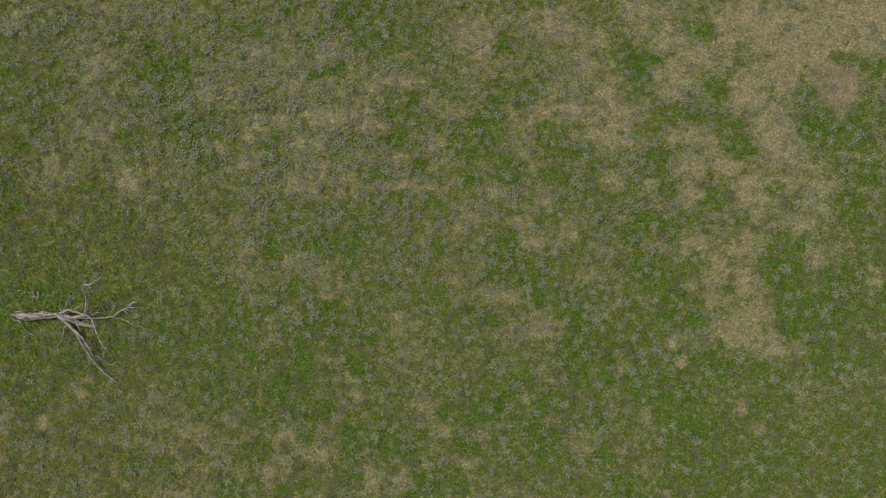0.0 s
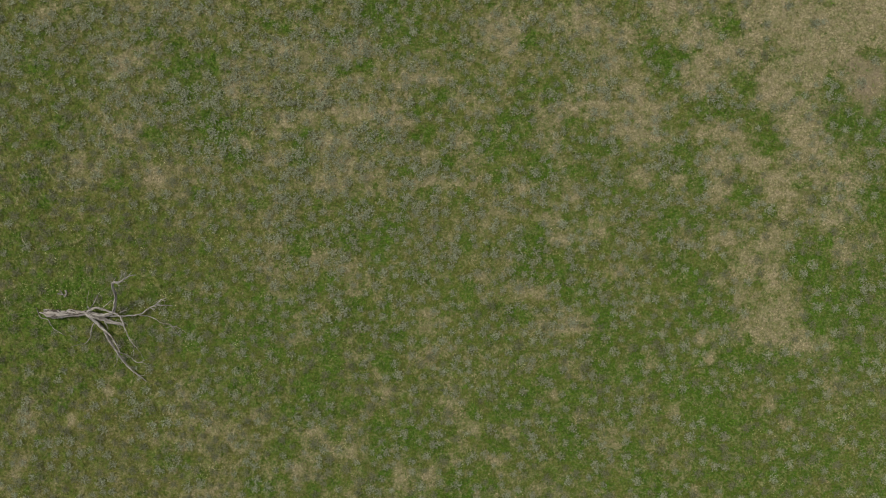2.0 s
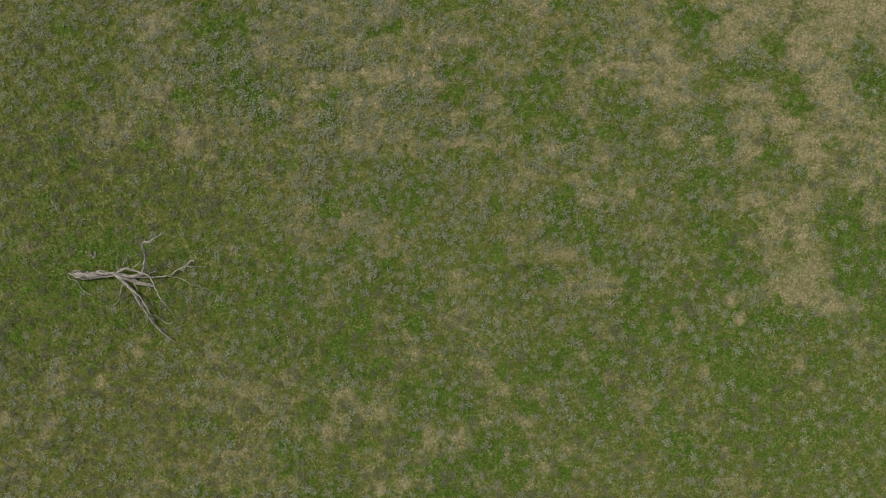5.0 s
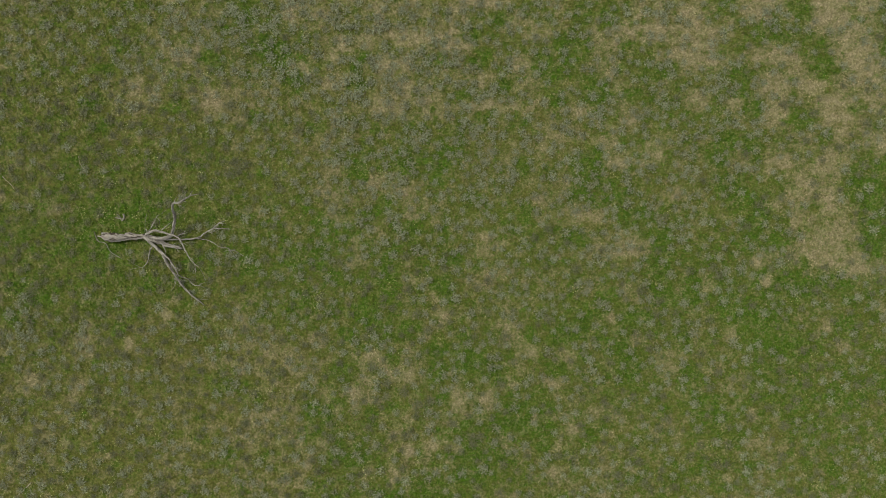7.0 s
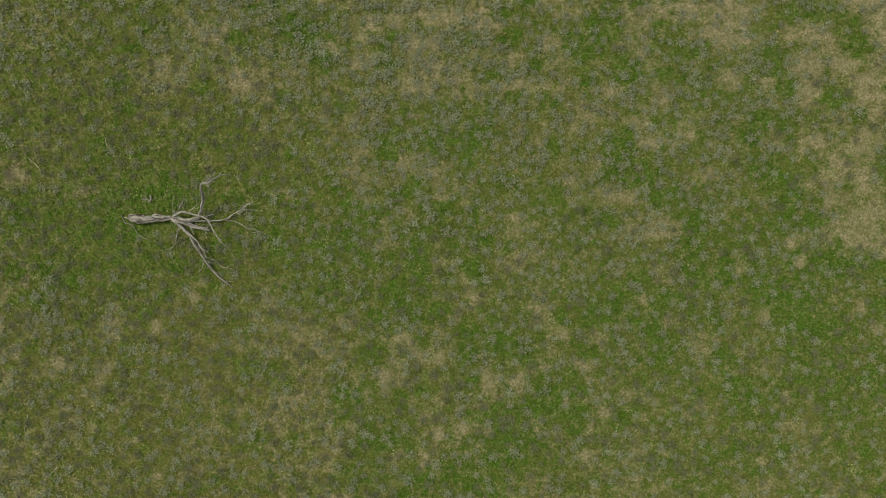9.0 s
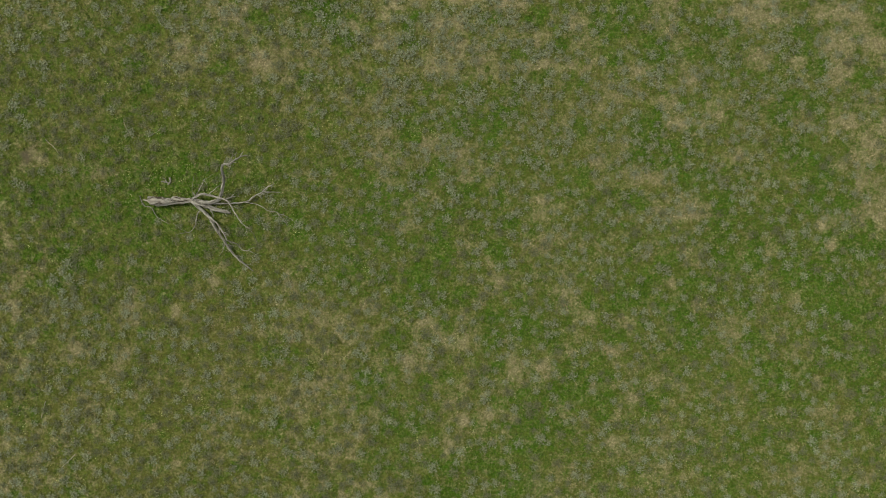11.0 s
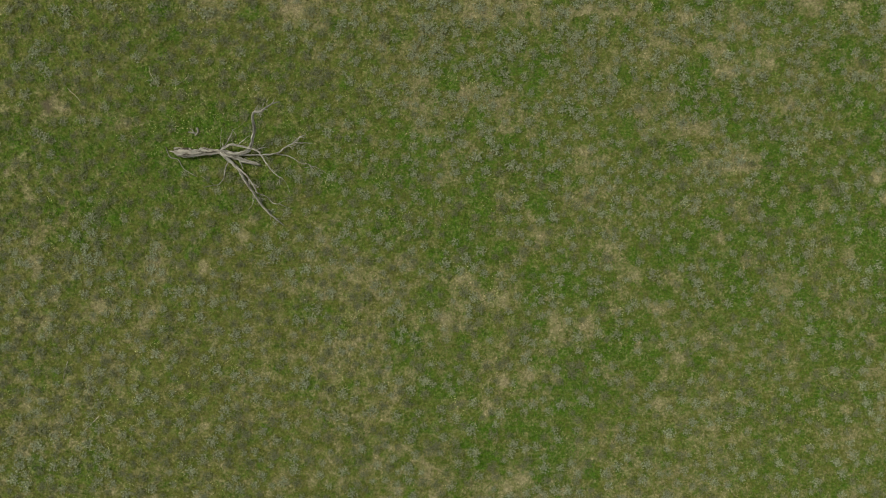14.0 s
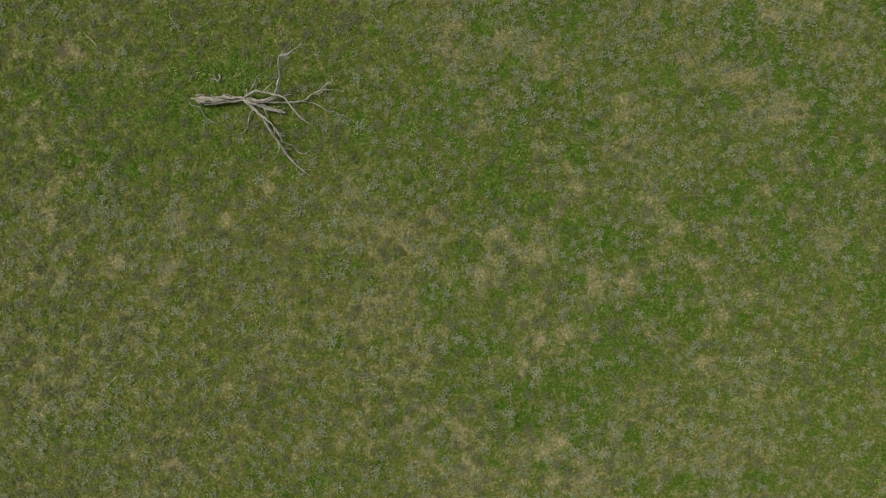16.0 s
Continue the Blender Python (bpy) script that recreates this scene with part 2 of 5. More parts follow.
DRY_TUFTS_C = [
    (-47.3, -17.6, 0.79, 0.79), (-64.8, -26.1, 1.32, 0.79), (-70.7, -24.7, 0.99, 0.99), (-75.9, -25.3, 0.79, 0.79), (-46.0, -15.7, 0.40, 0.53), (-73.2, -12.9, 0.66, 0.66),
    (-58.9, -26.8, 0.99, 0.53), (-73.0, -21.1, 0.53, 1.32), (-52.3, -21.9, 0.79, 0.66), (-75.8, -9.3, 0.99, 0.66), (-40.8, -24.2, 1.32, 0.66), (-23.9, -3.3, 1.32, 0.66),
    (-22.6, -7.9, 0.79, 0.99), (-21.9, -10.2, 1.32, 0.99), (-23.3, -11.2, 0.79, 0.79), (-20.3, -7.9, 0.99, 0.79), (-35.7, -4.5, 0.99, 0.53), (-36.5, -15.7, 0.99, 0.79),
    (-37.8, -17.7, 0.99, 1.32), (-27.9, -21.0, 1.32, 0.99), (-21.4, -23.4, 1.19, 0.79), (-18.7, -24.4, 1.32, 0.79), (-37.8, -24.9, 0.99, 0.79), (-33.2, -22.6, 1.32, 0.53),
]
DRY_TUFTS_D = [
    (-15.8, -35.6, 0.66, 0.79), (-12.8, -35.6, 0.53, 0.99), (-9.5, -35.6, 0.66, 0.66), (-17.5, -39.2, 0.66, 0.66), (-13.9, -47.5, 1.19, 0.99), (-15.2, -48.8, 0.99, 0.99),
    (-28.7, -44.1, 1.32, 0.99), (-6.9, -43.6, 0.99, 0.99), (-6.6, -46.2, 0.79, 0.79), (-28.8, -48.7, 0.99, 1.32), (-24.2, -50.7, 0.99, 0.79), (-31.4, -45.4, 0.99, 0.79),
    (-12.9, -43.5, 0.79, 0.99), (-26.7, -34.9, 0.66, 0.99), (-21.4, -38.2, 0.66, 0.66), (-3.6, -34.4, 0.66, 0.53), (5.7, -33.1, 0.99, 0.79), (9.0, -30.5, 0.79, 0.66),
    (0.4, -32.4, 0.66, 0.53), (3.0, -38.4, 0.99, 0.53), (-30.0, -40.1, 0.79, 0.66), (-24.8, -46.1, 0.79, 0.99), (-10.3, -52.2, 1.32, 0.53), (-14.3, -52.1, 0.79, 0.79),
]
DRY_TUFTS_E = [
    (3.7, -35.1, 0.79, 0.66),
]
GREEN_TUFTS_A = [
    (24.7, 25.2, 1.33, 0.89), (26.2, 23.8, 1.48, 1.11), (28.4, 25.6, 1.11, 0.89), (32.8, 29.7, 1.85, 1.33), (35.8, 21.9, 1.48, 1.85), (42.0, 25.5, 0.74, 1.03),
    (33.9, 22.7, 1.11, 0.59), (47.2, 21.2, 1.48, 1.03), (48.3, 20.1, 1.11, 0.74), (51.9, 26.0, 1.48, 0.59), (56.4, 24.9, 1.11, 1.03), (50.1, 17.9, 1.48, 1.11),
    (54.2, 18.6, 1.48, 1.48), (54.9, 15.3, 1.85, 1.48), (57.1, 19.0, 0.89, 1.11), (55.7, 10.9, 1.48, 1.85), (52.7, 7.6, 1.85, 1.11), (10.3, 20.8, 1.11, 1.11),
    (43.2, 9.0, 1.11, 0.59), (-42.1, 28.5, 1.11, 1.11), (-38.4, 27.4, 1.48, 0.89), (-37.3, 24.8, 1.85, 1.48), (-36.5, 21.5, 1.11, 1.48), (-33.9, 24.8, 1.11, 1.48),
]
GREEN_TUFTS_B = [
    (-31.0, 26.6, 1.33, 0.89), (-32.5, 16.3, 1.11, 1.85), (-35.1, 17.4, 1.48, 1.11), (-30.6, 12.6, 1.11, 1.11), (-22.5, 14.1, 1.11, 1.48), (-40.6, 15.2, 1.11, 1.11),
    (-42.1, 15.9, 1.33, 0.89), (-16.6, 24.1, 1.11, 0.89), (-14.4, 24.8, 1.48, 0.89), (-12.2, 31.1, 1.11, 1.85), (-26.6, 30.3, 0.89, 0.74), (-18.1, 28.5, 0.89, 0.74),
    (-24.7, 30.0, 1.11, 0.74), (-10.7, 27.8, 0.89, 0.89), (-20.3, 31.8, 1.11, 0.59), (-56.9, 10.0, 1.48, 1.11), (-55.7, 14.4, 1.48, 0.89), (-46.1, 9.6, 1.48, 1.11),
    (-35.8, 8.2, 1.11, 0.74), (-56.5, 24.8, 1.48, 0.89), (-53.5, 17.4, 0.59, 0.59), (-28.0, 6.7, 1.11, 0.59), (-55.7, 7.0, 1.48, 0.59), (-52.8, -4.1, 1.98, 0.79),
]
GREEN_TUFTS_C = [
    (-50.2, -4.4, 1.32, 0.99), (-41.7, -5.1, 0.79, 0.79), (-55.5, -9.0, 1.65, 0.79), (-57.4, -6.7, 0.79, 0.79), (-37.4, -11.4, 0.99, 1.19), (-36.4, -10.4, 0.79, 1.65),
    (-43.7, -11.1, 1.32, 0.99), (-56.2, -12.3, 0.99, 0.66), (-70.6, -14.5, 1.32, 0.79), (-67.3, -13.6, 0.99, 1.32), (-66.0, -14.2, 0.66, 0.99), (-70.3, -17.8, 0.79, 0.66),
    (-68.0, -18.2, 0.99, 0.66), (-77.2, -20.7, 0.99, 0.99), (-75.2, -15.5, 0.66, 0.66), (-68.4, -24.1, 0.79, 0.99), (-56.6, -24.1, 0.53, 0.53), (-74.8, -6.0, 0.40, 0.53),
    (-49.0, -13.7, 0.99, 0.79), (-50.9, -17.6, 0.99, 0.79), (-64.1, -15.6, 1.65, 0.79), (-60.7, -9.3, 0.99, 0.66), (-53.6, -19.6, 0.79, 0.66), (-63.3, -3.4, 0.99, 0.53),
]
GREEN_TUFTS_D = [
    (-50.9, -5.1, 1.32, 0.79), (-27.5, -5.9, 1.32, 0.99), (-25.2, -7.9, 1.19, 0.99), (-30.5, -10.5, 1.32, 1.32), (-27.9, -10.2, 0.99, 0.99), (-18.9, -3.6, 1.32, 0.79),
    (-36.8, -10.1, 0.53, 0.99), (-18.0, -14.8, 0.99, 0.99), (-22.0, -17.1, 0.79, 0.99), (-26.3, -17.4, 1.32, 0.79), (-29.9, -15.7, 0.99, 0.99), (-24.0, -20.4, 1.32, 0.79),
    (-20.7, -19.1, 1.32, 1.32), (-18.1, -23.4, 0.53, 0.40), (-18.6, -10.9, 0.79, 0.99), (-21.4, -22.1, 0.99, 0.53), (-25.9, -12.5, 0.99, 0.66), (-23.2, -6.6, 0.40, 0.40),
    (-24.7, -25.0, 0.99, 0.66), (-28.7, -29.9, 0.99, 0.79), (-26.7, -30.6, 0.79, 0.66), (-18.1, -29.7, 0.99, 0.79), (-20.7, -31.0, 0.99, 0.66), (-10.9, -33.0, 1.32, 0.53),
]
GREEN_TUFTS_E = [
    (-7.9, -31.7, 0.99, 0.66), (-0.9, -31.7, 0.99, 0.66), (-2.2, -30.4, 0.66, 1.32), (-7.6, -35.0, 1.32, 1.32), (-5.6, -36.3, 0.99, 0.79), (-7.6, -38.3, 0.99, 0.99),
    (-4.3, -35.7, 0.53, 0.53), (-14.2, -40.9, 1.32, 0.79), (-18.2, -45.2, 0.99, 0.79), (-20.8, -43.5, 0.99, 0.66), (-11.6, -41.6, 0.79, 0.99), (-7.3, -42.9, 0.79, 0.66),
    (-5.0, -46.9, 0.99, 1.32), (-11.3, -47.2, 0.79, 0.79), (-21.5, -49.4, 0.99, 0.99), (-27.1, -49.7, 0.66, 0.53), (-17.5, -42.2, 0.79, 0.53), (-15.6, -50.8, 0.99, 0.79),
    (-12.9, -50.8, 0.79, 0.53), (-20.1, -40.9, 0.66, 0.53), (-24.1, -41.5, 0.79, 0.53), (-8.9, -39.0, 0.79, 0.66), (0.3, -52.2, 1.32, 0.99), (3.6, -52.9, 0.99, 0.79),
]
GREEN_TUFTS_F = [
    (8.9, -52.3, 1.32, 0.66), (-4.4, -52.9, 0.99, 0.99), (7.7, -34.4, 0.99, 0.79), (9.7, -32.8, 0.66, 0.79), (1.7, -35.1, 0.99, 0.79), (-8.9, -44.9, 0.66, 0.66),
]
DRY_TUFTS = DRY_TUFTS_A + DRY_TUFTS_B + DRY_TUFTS_C + DRY_TUFTS_D + DRY_TUFTS_E
GREEN_TUFTS = GREEN_TUFTS_A + GREEN_TUFTS_B + GREEN_TUFTS_C + GREEN_TUFTS_D + GREEN_TUFTS_E + GREEN_TUFTS_F
GREEN_MORE_A = [
    (-12.9, 32.2, 1.48, 1.33), (-15.9, 28.9, 0.74, 0.74), (-9.6, 29.6, 1.03, 0.89), (-3.7, 20.6, 1.62, 0.74), (7.4, 27.6, 1.33, 0.89), (6.9, 21.5, 1.48, 1.33),
    (4.4, 17.1, 2.07, 1.18), (12.9, 17.3, 0.74, 0.59), (17.3, 13.8, 1.48, 1.03), (19.0, 14.9, 0.59, 0.44), (32.4, 29.3, 1.33, 1.62), (24.3, 25.7, 1.18, 0.59),
    (28.7, 25.6, 1.03, 0.59), (41.6, 25.6, 0.74, 0.59), (47.5, 21.6, 1.18, 0.89), (35.8, 21.9, 0.89, 1.48), (38.7, 17.1, 1.48, 1.33), (54.9, 18.3, 1.62, 1.48),
    (56.0, 24.9, 1.18, 1.03), (49.8, 16.4, 1.48, 1.03),
]
GREEN_MORE_B = [
    (39.5, 13.8, 1.33, 1.03), (28.0, 14.2, 0.89, 0.89), (51.9, 26.4, 1.03, 0.44), (12.9, 10.5, 0.89, 1.18), (-1.1, 7.5, 1.03, 0.66), (-6.2, 8.0, 0.59, 0.44),
    (-15.5, 2.1, 2.21, 1.33), (-10.7, 3.4, 1.33, 1.03), (-0.7, 2.0, 1.03, 0.89), (12.6, -5.0, 1.18, 1.03), (17.4, -8.0, 1.03, 1.48), (7.1, -1.7, 1.48, 1.48),
    (11.5, -2.4, 1.85, 1.03), (-0.3, -4.3, 0.74, 1.33), (5.6, -7.6, 1.18, 1.03), (55.3, 10.5, 1.48, 1.03), (29.9, 9.4, 1.03, 1.03), (28.0, 10.9, 0.89, 1.03),
    (35.8, 7.2, 1.48, 0.89), (26.2, 5.0, 1.48, 1.03),
]
GREEN_MORE_C = [
    (24.8, 2.7, 1.48, 1.18), (29.2, 3.9, 1.18, 1.03), (25.5, -0.2, 1.03, 0.74), (43.2, -1.3, 1.33, 1.33), (46.5, 1.3, 1.03, 0.74), (45.4, -3.1, 1.18, 0.74),
    (52.8, 5.7, 1.18, 1.48), (32.9, -8.3, 1.03, 0.89), (29.6, -7.6, 0.89, 1.03), (50.6, -2.4, 1.18, 0.74), (49.8, -5.3, 1.48, 1.03), (51.3, -7.7, 1.85, 1.33),
    (30.7, -4.6, 1.48, 0.74),
]
DRY_MORE_A = [
    (-6.3, 22.8, 2.8, 0.74), (-1.8, 20.4, 1.62, 1.03), (-14.4, 18.3, 2.07, 0.74), (4.0, 29.3, 2.95, 1.18), (5.2, 26.9, 1.03, 0.74), (14.7, 30.0, 1.92, 1.33),
    (18.1, 24.9, 1.33, 1.03), (29.8, 28.6, 1.18, 1.48), (28.0, 24.0, 1.33, 0.89), (34.3, 26.7, 1.48, 1.03), (35.8, 13.5, 1.18, 0.89), (30.6, 21.2, 1.03, 0.74),
    (21.4, 21.5, 1.48, 0.74), (39.4, 21.2, 2.21, 1.62), (43.1, 17.2, 1.92, 2.21), (42.4, 30.0, 2.66, 1.77), (46.8, 27.1, 2.95, 1.77), (52.7, 32.3, 3.69, 1.77),
    (37.9, 30.8, 2.21, 2.21), (55.6, 29.3, 2.21, 1.48),
]
DRY_MORE_B = [
    (-18.1, 9.3, 2.21, 1.33), (-13.6, 10.1, 1.85, 1.33), (-5.5, 9.3, 2.58, 0.59), (15.9, 4.2, 1.48, 1.03), (11.8, 2.4, 1.62, 1.33), (10.4, 4.6, 1.48, 0.59),
    (13.7, -8.7, 1.85, 1.03), (-15.1, -4.7, 0.89, 1.03), (21.4, 9.4, 0.89, 1.03), (26.9, 9.8, 1.03, 0.74), (32.5, 9.4, 1.62, 1.92), (32.1, 2.0, 1.33, 1.18),
    (39.5, 8.7, 1.48, 1.03), (41.0, 5.7, 1.03, 1.03), (39.5, 2.8, 1.18, 1.18), (46.9, 5.0, 1.62, 0.89), (49.1, 7.2, 0.74, 1.03), (49.1, -0.2, 1.48, 1.03),
    (35.8, -2.4, 1.48, 1.03), (40.3, -4.6, 2.51, 2.95),
]
DRY_MORE_C = [
    (40.3, -8.3, 3.32, 1.11), (56.1, -2.4, 1.03, 1.48),
]
GREEN_LOW_EAST = [
    (29.0, -8.2, 1.84, 1.47), (17.2, -10.9, 0.88, 0.88), (29.5, -18.8, 3.31, 1.62), (36.1, -10.9, 1.1, 0.88), (35.2, -14.4, 1.47, 1.1), (33.4, -21.9, 3.68, 1.32),
    (25.5, -17.0, 1.1, 0.88), (15.8, -7.3, 1.47, 1.03), (45.4, -7.8, 1.84, 2.21), (41.4, -19.3, 1.47, 1.03), (41.4, -13.9, 1.47, 0.74),
]
DRY_LOW_EAST = [
    (41.0, -8.3, 3.09, 2.79), (42.8, -11.7, 2.94, 0.88), (31.2, -13.9, 0.74, 1.03), (23.3, -14.8, 0.88, 0.74), (19.5, -14.8, 1.03, 0.44), (26.4, -20.5, 1.03, 1.03),
    (39.2, -19.7, 1.18, 0.74), (47.1, -17.1, 1.18, 0.59), (22.9, -12.6, 0.74, 0.74), (29.9, -10.9, 1.03, 0.59), (14.9, -8.2, 0.74, 1.03), (41.4, -21.9, 1.03, 0.44),
]
GREEN_LOW_MIDDLE = [
    (-12.3, -22.6, 1.38, 0.97), (-7.8, -24.0, 1.66, 1.66), (-17.5, -23.6, 0.55, 0.69), (-8.2, -32.6, 1.24, 0.97), (-3.1, -32.0, 2.07, 1.24), (-11.0, -28.8, 0.83, 0.69),
    (0.4, -21.0, 1.1, 0.69), (6.7, -20.3, 0.97, 0.97), (-4.1, -25.8, 0.97, 0.83), (1.4, -33.0, 1.72, 0.97), (7.6, -33.8, 0.97, 0.69), (2.8, -29.9, 0.83, 0.83),
    (-7.2, -36.1, 1.72, 0.83), (-16.4, -20.5, 1.24, 0.55),
]
DRY_LOW_MIDDLE = [
    (-18.5, -25.3, 1.1, 0.69), (-20.6, -23.6, 1.72, 0.55), (-22.7, -28.0, 1.38, 0.69), (-9.3, -28.8, 1.38, 1.1), (-8.9, -30.9, 0.55, 0.55), (-5.8, -29.2, 1.1, 0.97),
    (-2.3, -26.8, 0.97, 0.69), (-3.0, -21.6, 0.69, 0.97), (0.1, -23.0, 1.1, 0.41), (-1.0, -25.1, 0.69, 0.97), (3.2, -26.8, 0.97, 0.83), (0.4, -31.6, 1.1, 0.83),
    (-3.1, -34.7, 0.83, 0.83), (-11.0, -32.6, 0.97, 0.55), (-26.2, -32.2, 0.69, 0.69),
]
DRY_BESIDE_BARE = [
    (-70.2, -0.8, 0.81, 1.08), (-71.9, -3.4, 0.95, 0.81), (-76.2, 1.3, 1.22, 1.08), (-69.5, -2.0, 0.68, 0.54), (-62.4, -4.1, 2.03, 0.54),
]
DRY = [(1.0, DRY_NORTH_EAST), (0.9, DRY_EAST), (0.45, DRY_MIDDLE), (0.45, DRY_WEST), (0.4, DRY_SOUTH), (0.4, DRY_FAR_SOUTH), (0.6, DRY_FAR_WEST)]
LUSH = [(0.8, GREEN_NORTH), (1.0, GREEN_EAST), (0.9, GREEN_SOUTH), (0.75, GREEN_TREE), (0.9, GREEN_MEADOW)]

DRY_SPOTS = [(0.7, DRY_SPOTS_A), (1.0, DRY_SPOTS_B), (0.7, DRY_SPOTS_C), (0.6, DRY_SPOTS_D), (0.75, DRY_TUFTS), (0.8, DRY_LOW_EAST + DRY_LOW_MIDDLE + DRY_BESIDE_BARE + DRY_MORE_A + DRY_MORE_B + DRY_MORE_C)]
GREEN_SPOTS = [(0.85, GREEN_SPOTS_A), (1.0, GREEN_SPOTS_B), (1.0, GREEN_SPOTS_C), (1.0, GREEN_SPOTS_D), (0.9, GREEN_TUFTS), (0.9, GREEN_LOW_EAST + GREEN_LOW_MIDDLE + GREEN_MORE_A + GREEN_MORE_B + GREEN_MORE_C)]


def blotches(x, y, lists, wander):
    wx, wy = x + wander * cloudy(x, y, 2.5 * wander, 11), y + wander * cloudy(x, y, 2.5 * wander, 12)
    out = np.zeros_like(x)
    for strength, patches in lists:
        for px, py, rx, ry in patches:
            rx, ry = max(rx, 0.8), max(ry, 0.8)
            near = np.abs(wx - px) < 2.4 * rx
            q = ((wx[near] - px) / rx) ** 2 + ((wy[near] - py) / ry) ** 2
            out[near] = np.maximum(out[near], strength * np.exp(-0.75 * q ** 1.4))
    return out


def outside(x, y):
    """0 within the finely shaped ground, rising to 1 beyond it."""
    out = np.maximum(np.maximum(-88 - x, x - 66), np.maximum(-62 - y, y - 42))
    return np.clip(out / 5.0, 0, 1)


def fields(x, y):
    """Dryness, lushness and the thickness of the weeds at places on the ground."""
    dry, dry_spot = blotches(x, y, DRY, 1.0), blotches(x, y, DRY_SPOTS, 0.3)
    lush, lush_spot = blotches(x, y, LUSH, 1.0), blotches(x, y, GREEN_SPOTS, 0.3)
    lush_spot = lush_spot * (1 - 0.4 * np.clip((x - 18) / 10, 0, 1) * np.clip((y - 6) / 8, 0, 1))
    mid, small, broad = cloudy(x, y, 1.9, 21, 3), cloudy(x, y, 0.7, 31, 3), cloudy(x, y, 7.0, 91, 2)
    wavy = 2.0 * cloudy(x, y, 5.0, 95, 2)
    known = 1 - np.clip((x + wavy - 20) / 6, 0, 1) * np.clip((-24 - y + wavy) / 6, 0, 1)
    known = known - np.clip((-24 - x + wavy) / 6, 0, 1) * np.clip((-26 - y + wavy) / 6, 0, 1)
    known = np.clip(known, 0, 1) * (1 - outside(x, y))
    east = np.clip((x - 5) / 45, 0, 1) * np.clip((y + 30) / 40, 0, 1)
    west = np.clip((-x - 10) / 40, 0, 1)
    meadow = np.exp(-((x - 2) / 28) ** 2 - ((y + 27) / 15) ** 2) + np.exp(-((x + 52) / 13) ** 2 - ((y + 5) / 9) ** 2) + 0.9 * np.exp(-((x + 27) / 11) ** 2 - ((y + 7) / 6) ** 2)
    low_east = np.clip((x - 8) / 25, 0, 1) * np.clip((9 - y) / 12, 0, 1)
    d = 0.13 + 0.42 * dry + 0.64 * dry_spot - 0.14 * lush - 0.48 * lush_spot + 0.12 * broad + 0.12 * east
    d = d + (0.30 - 0.18 * known) * mid + (0.26 - 0.08 * known) * small - 0.13 * meadow - 0.11 * low_east
    d = d + np.clip((-x - 45) / 20, 0, 1) * np.clip((2 - y) / 10, 0, 1) * (0.05 + 0.25 * cloudy(x, y, 1.3, 97, 2))
    d = d - 0.06 * west - 0.08 * west * np.exp(-(y / 14) ** 2)
    g = 0.38 + 0.32 * lush + 0.70 * lush_spot - 0.18 * dry_spot - 0.12 * broad + 0.13 * meadow
    g = g - (0.30 - 0.16 * known) * mid + (0.34 - 0.12 * known) * cloudy(x, y, 1.5, 41, 3)
    g = g - 0.2 * west * np.clip((-y - 5) / 20, 0, 1)
    north_west = np.clip((-x - 5) / 15, 0, 1) * np.clip((y + 2) / 12, 0, 1)
    south = np.clip((-y - 4) / 12, 0, 1) * np.clip((x + 45) / 20, 0, 1)
    tree_side = np.clip((-x - 33) / 10, 0, 1) * np.clip((16 - y) / 8, 0, 1) * np.clip((y + 24) / 8, 0, 1)
    trodden = np.exp(-((x + 33) / 12) ** 2 - ((y + 22) / 7) ** 2)
    far_south = np.clip((-y - 14) / 10, 0, 1)
    south_west = np.clip((-x - 38) / 14, 0, 1) * np.clip((-y - 8) / 10, 0, 1)
    d, g = np.clip(d + 0.10 * north_west - 0.05 * tree_side + 0.06 * trodden + 0.05 * far_south - 0.12 * south_west, 0, 0.70), np.clip(g - 0.10 * north_west + 0.05 * south + 0.10 * low_east - 0.02 * tree_side - 0.10 * trodden - 0.04 * far_south + 0.02 * south_west, 0, 1.0)
    weeds = np.clip(0.75 - 1.1 * np.clip(np.maximum(0.8 * dry, dry_spot) - 0.35, 0, 1) * (x > 15) + 0.35 * cloudy(x, y, 6.0, 51, 2), 0.04, 1.2)
    weeds *= np.clip(1.25 - np.clip((x - 18) / 30, 0, 1) * np.clip((y - 2) / 20, 0, 1) * 1.0, 0.08, 1)
    weeds *= (1 - 0.35 * tree_side) * (1 - 0.8 * lush_spot) * (1 - 0.8 * dry_spot) * (1 - 0.2 * np.clip((-y - 6) / 10, 0, 1))
    weeds *= 1 - 0.55 * np.exp(-((x + 52) / 12) ** 2 - ((y + 5) / 8) ** 2)
    far = outside(x, y)
    return d + (0.3 - d) * far, g + (0.4 - g) * far, weeds


def seen_in_flight(x, y):
    """True on the stretch of paddock that the camera sees from its flight."""
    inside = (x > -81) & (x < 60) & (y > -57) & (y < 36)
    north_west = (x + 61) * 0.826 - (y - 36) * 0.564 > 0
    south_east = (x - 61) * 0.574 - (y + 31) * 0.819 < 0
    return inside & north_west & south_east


def relief(x, y):
    return (0.10 * cloudy(x, y, 9.0, 61, 3) + 0.03 * cloudy(x, y, 1.3, 71, 2)) * (1 - outside(x, y))


# ---- materials ----
def material(name, roughness=0.8):
    m = bpy.data.materials.new(name)
    m.use_nodes = True
    n, l = m.node_tree.nodes, m.node_tree.links
    shader = n["Principled BSDF"]
    shader.inputs["Roughness"].default_value = roughness
    shader.inputs["Specular IOR Level"].default_value = 0.2
    return m, n, l, shader


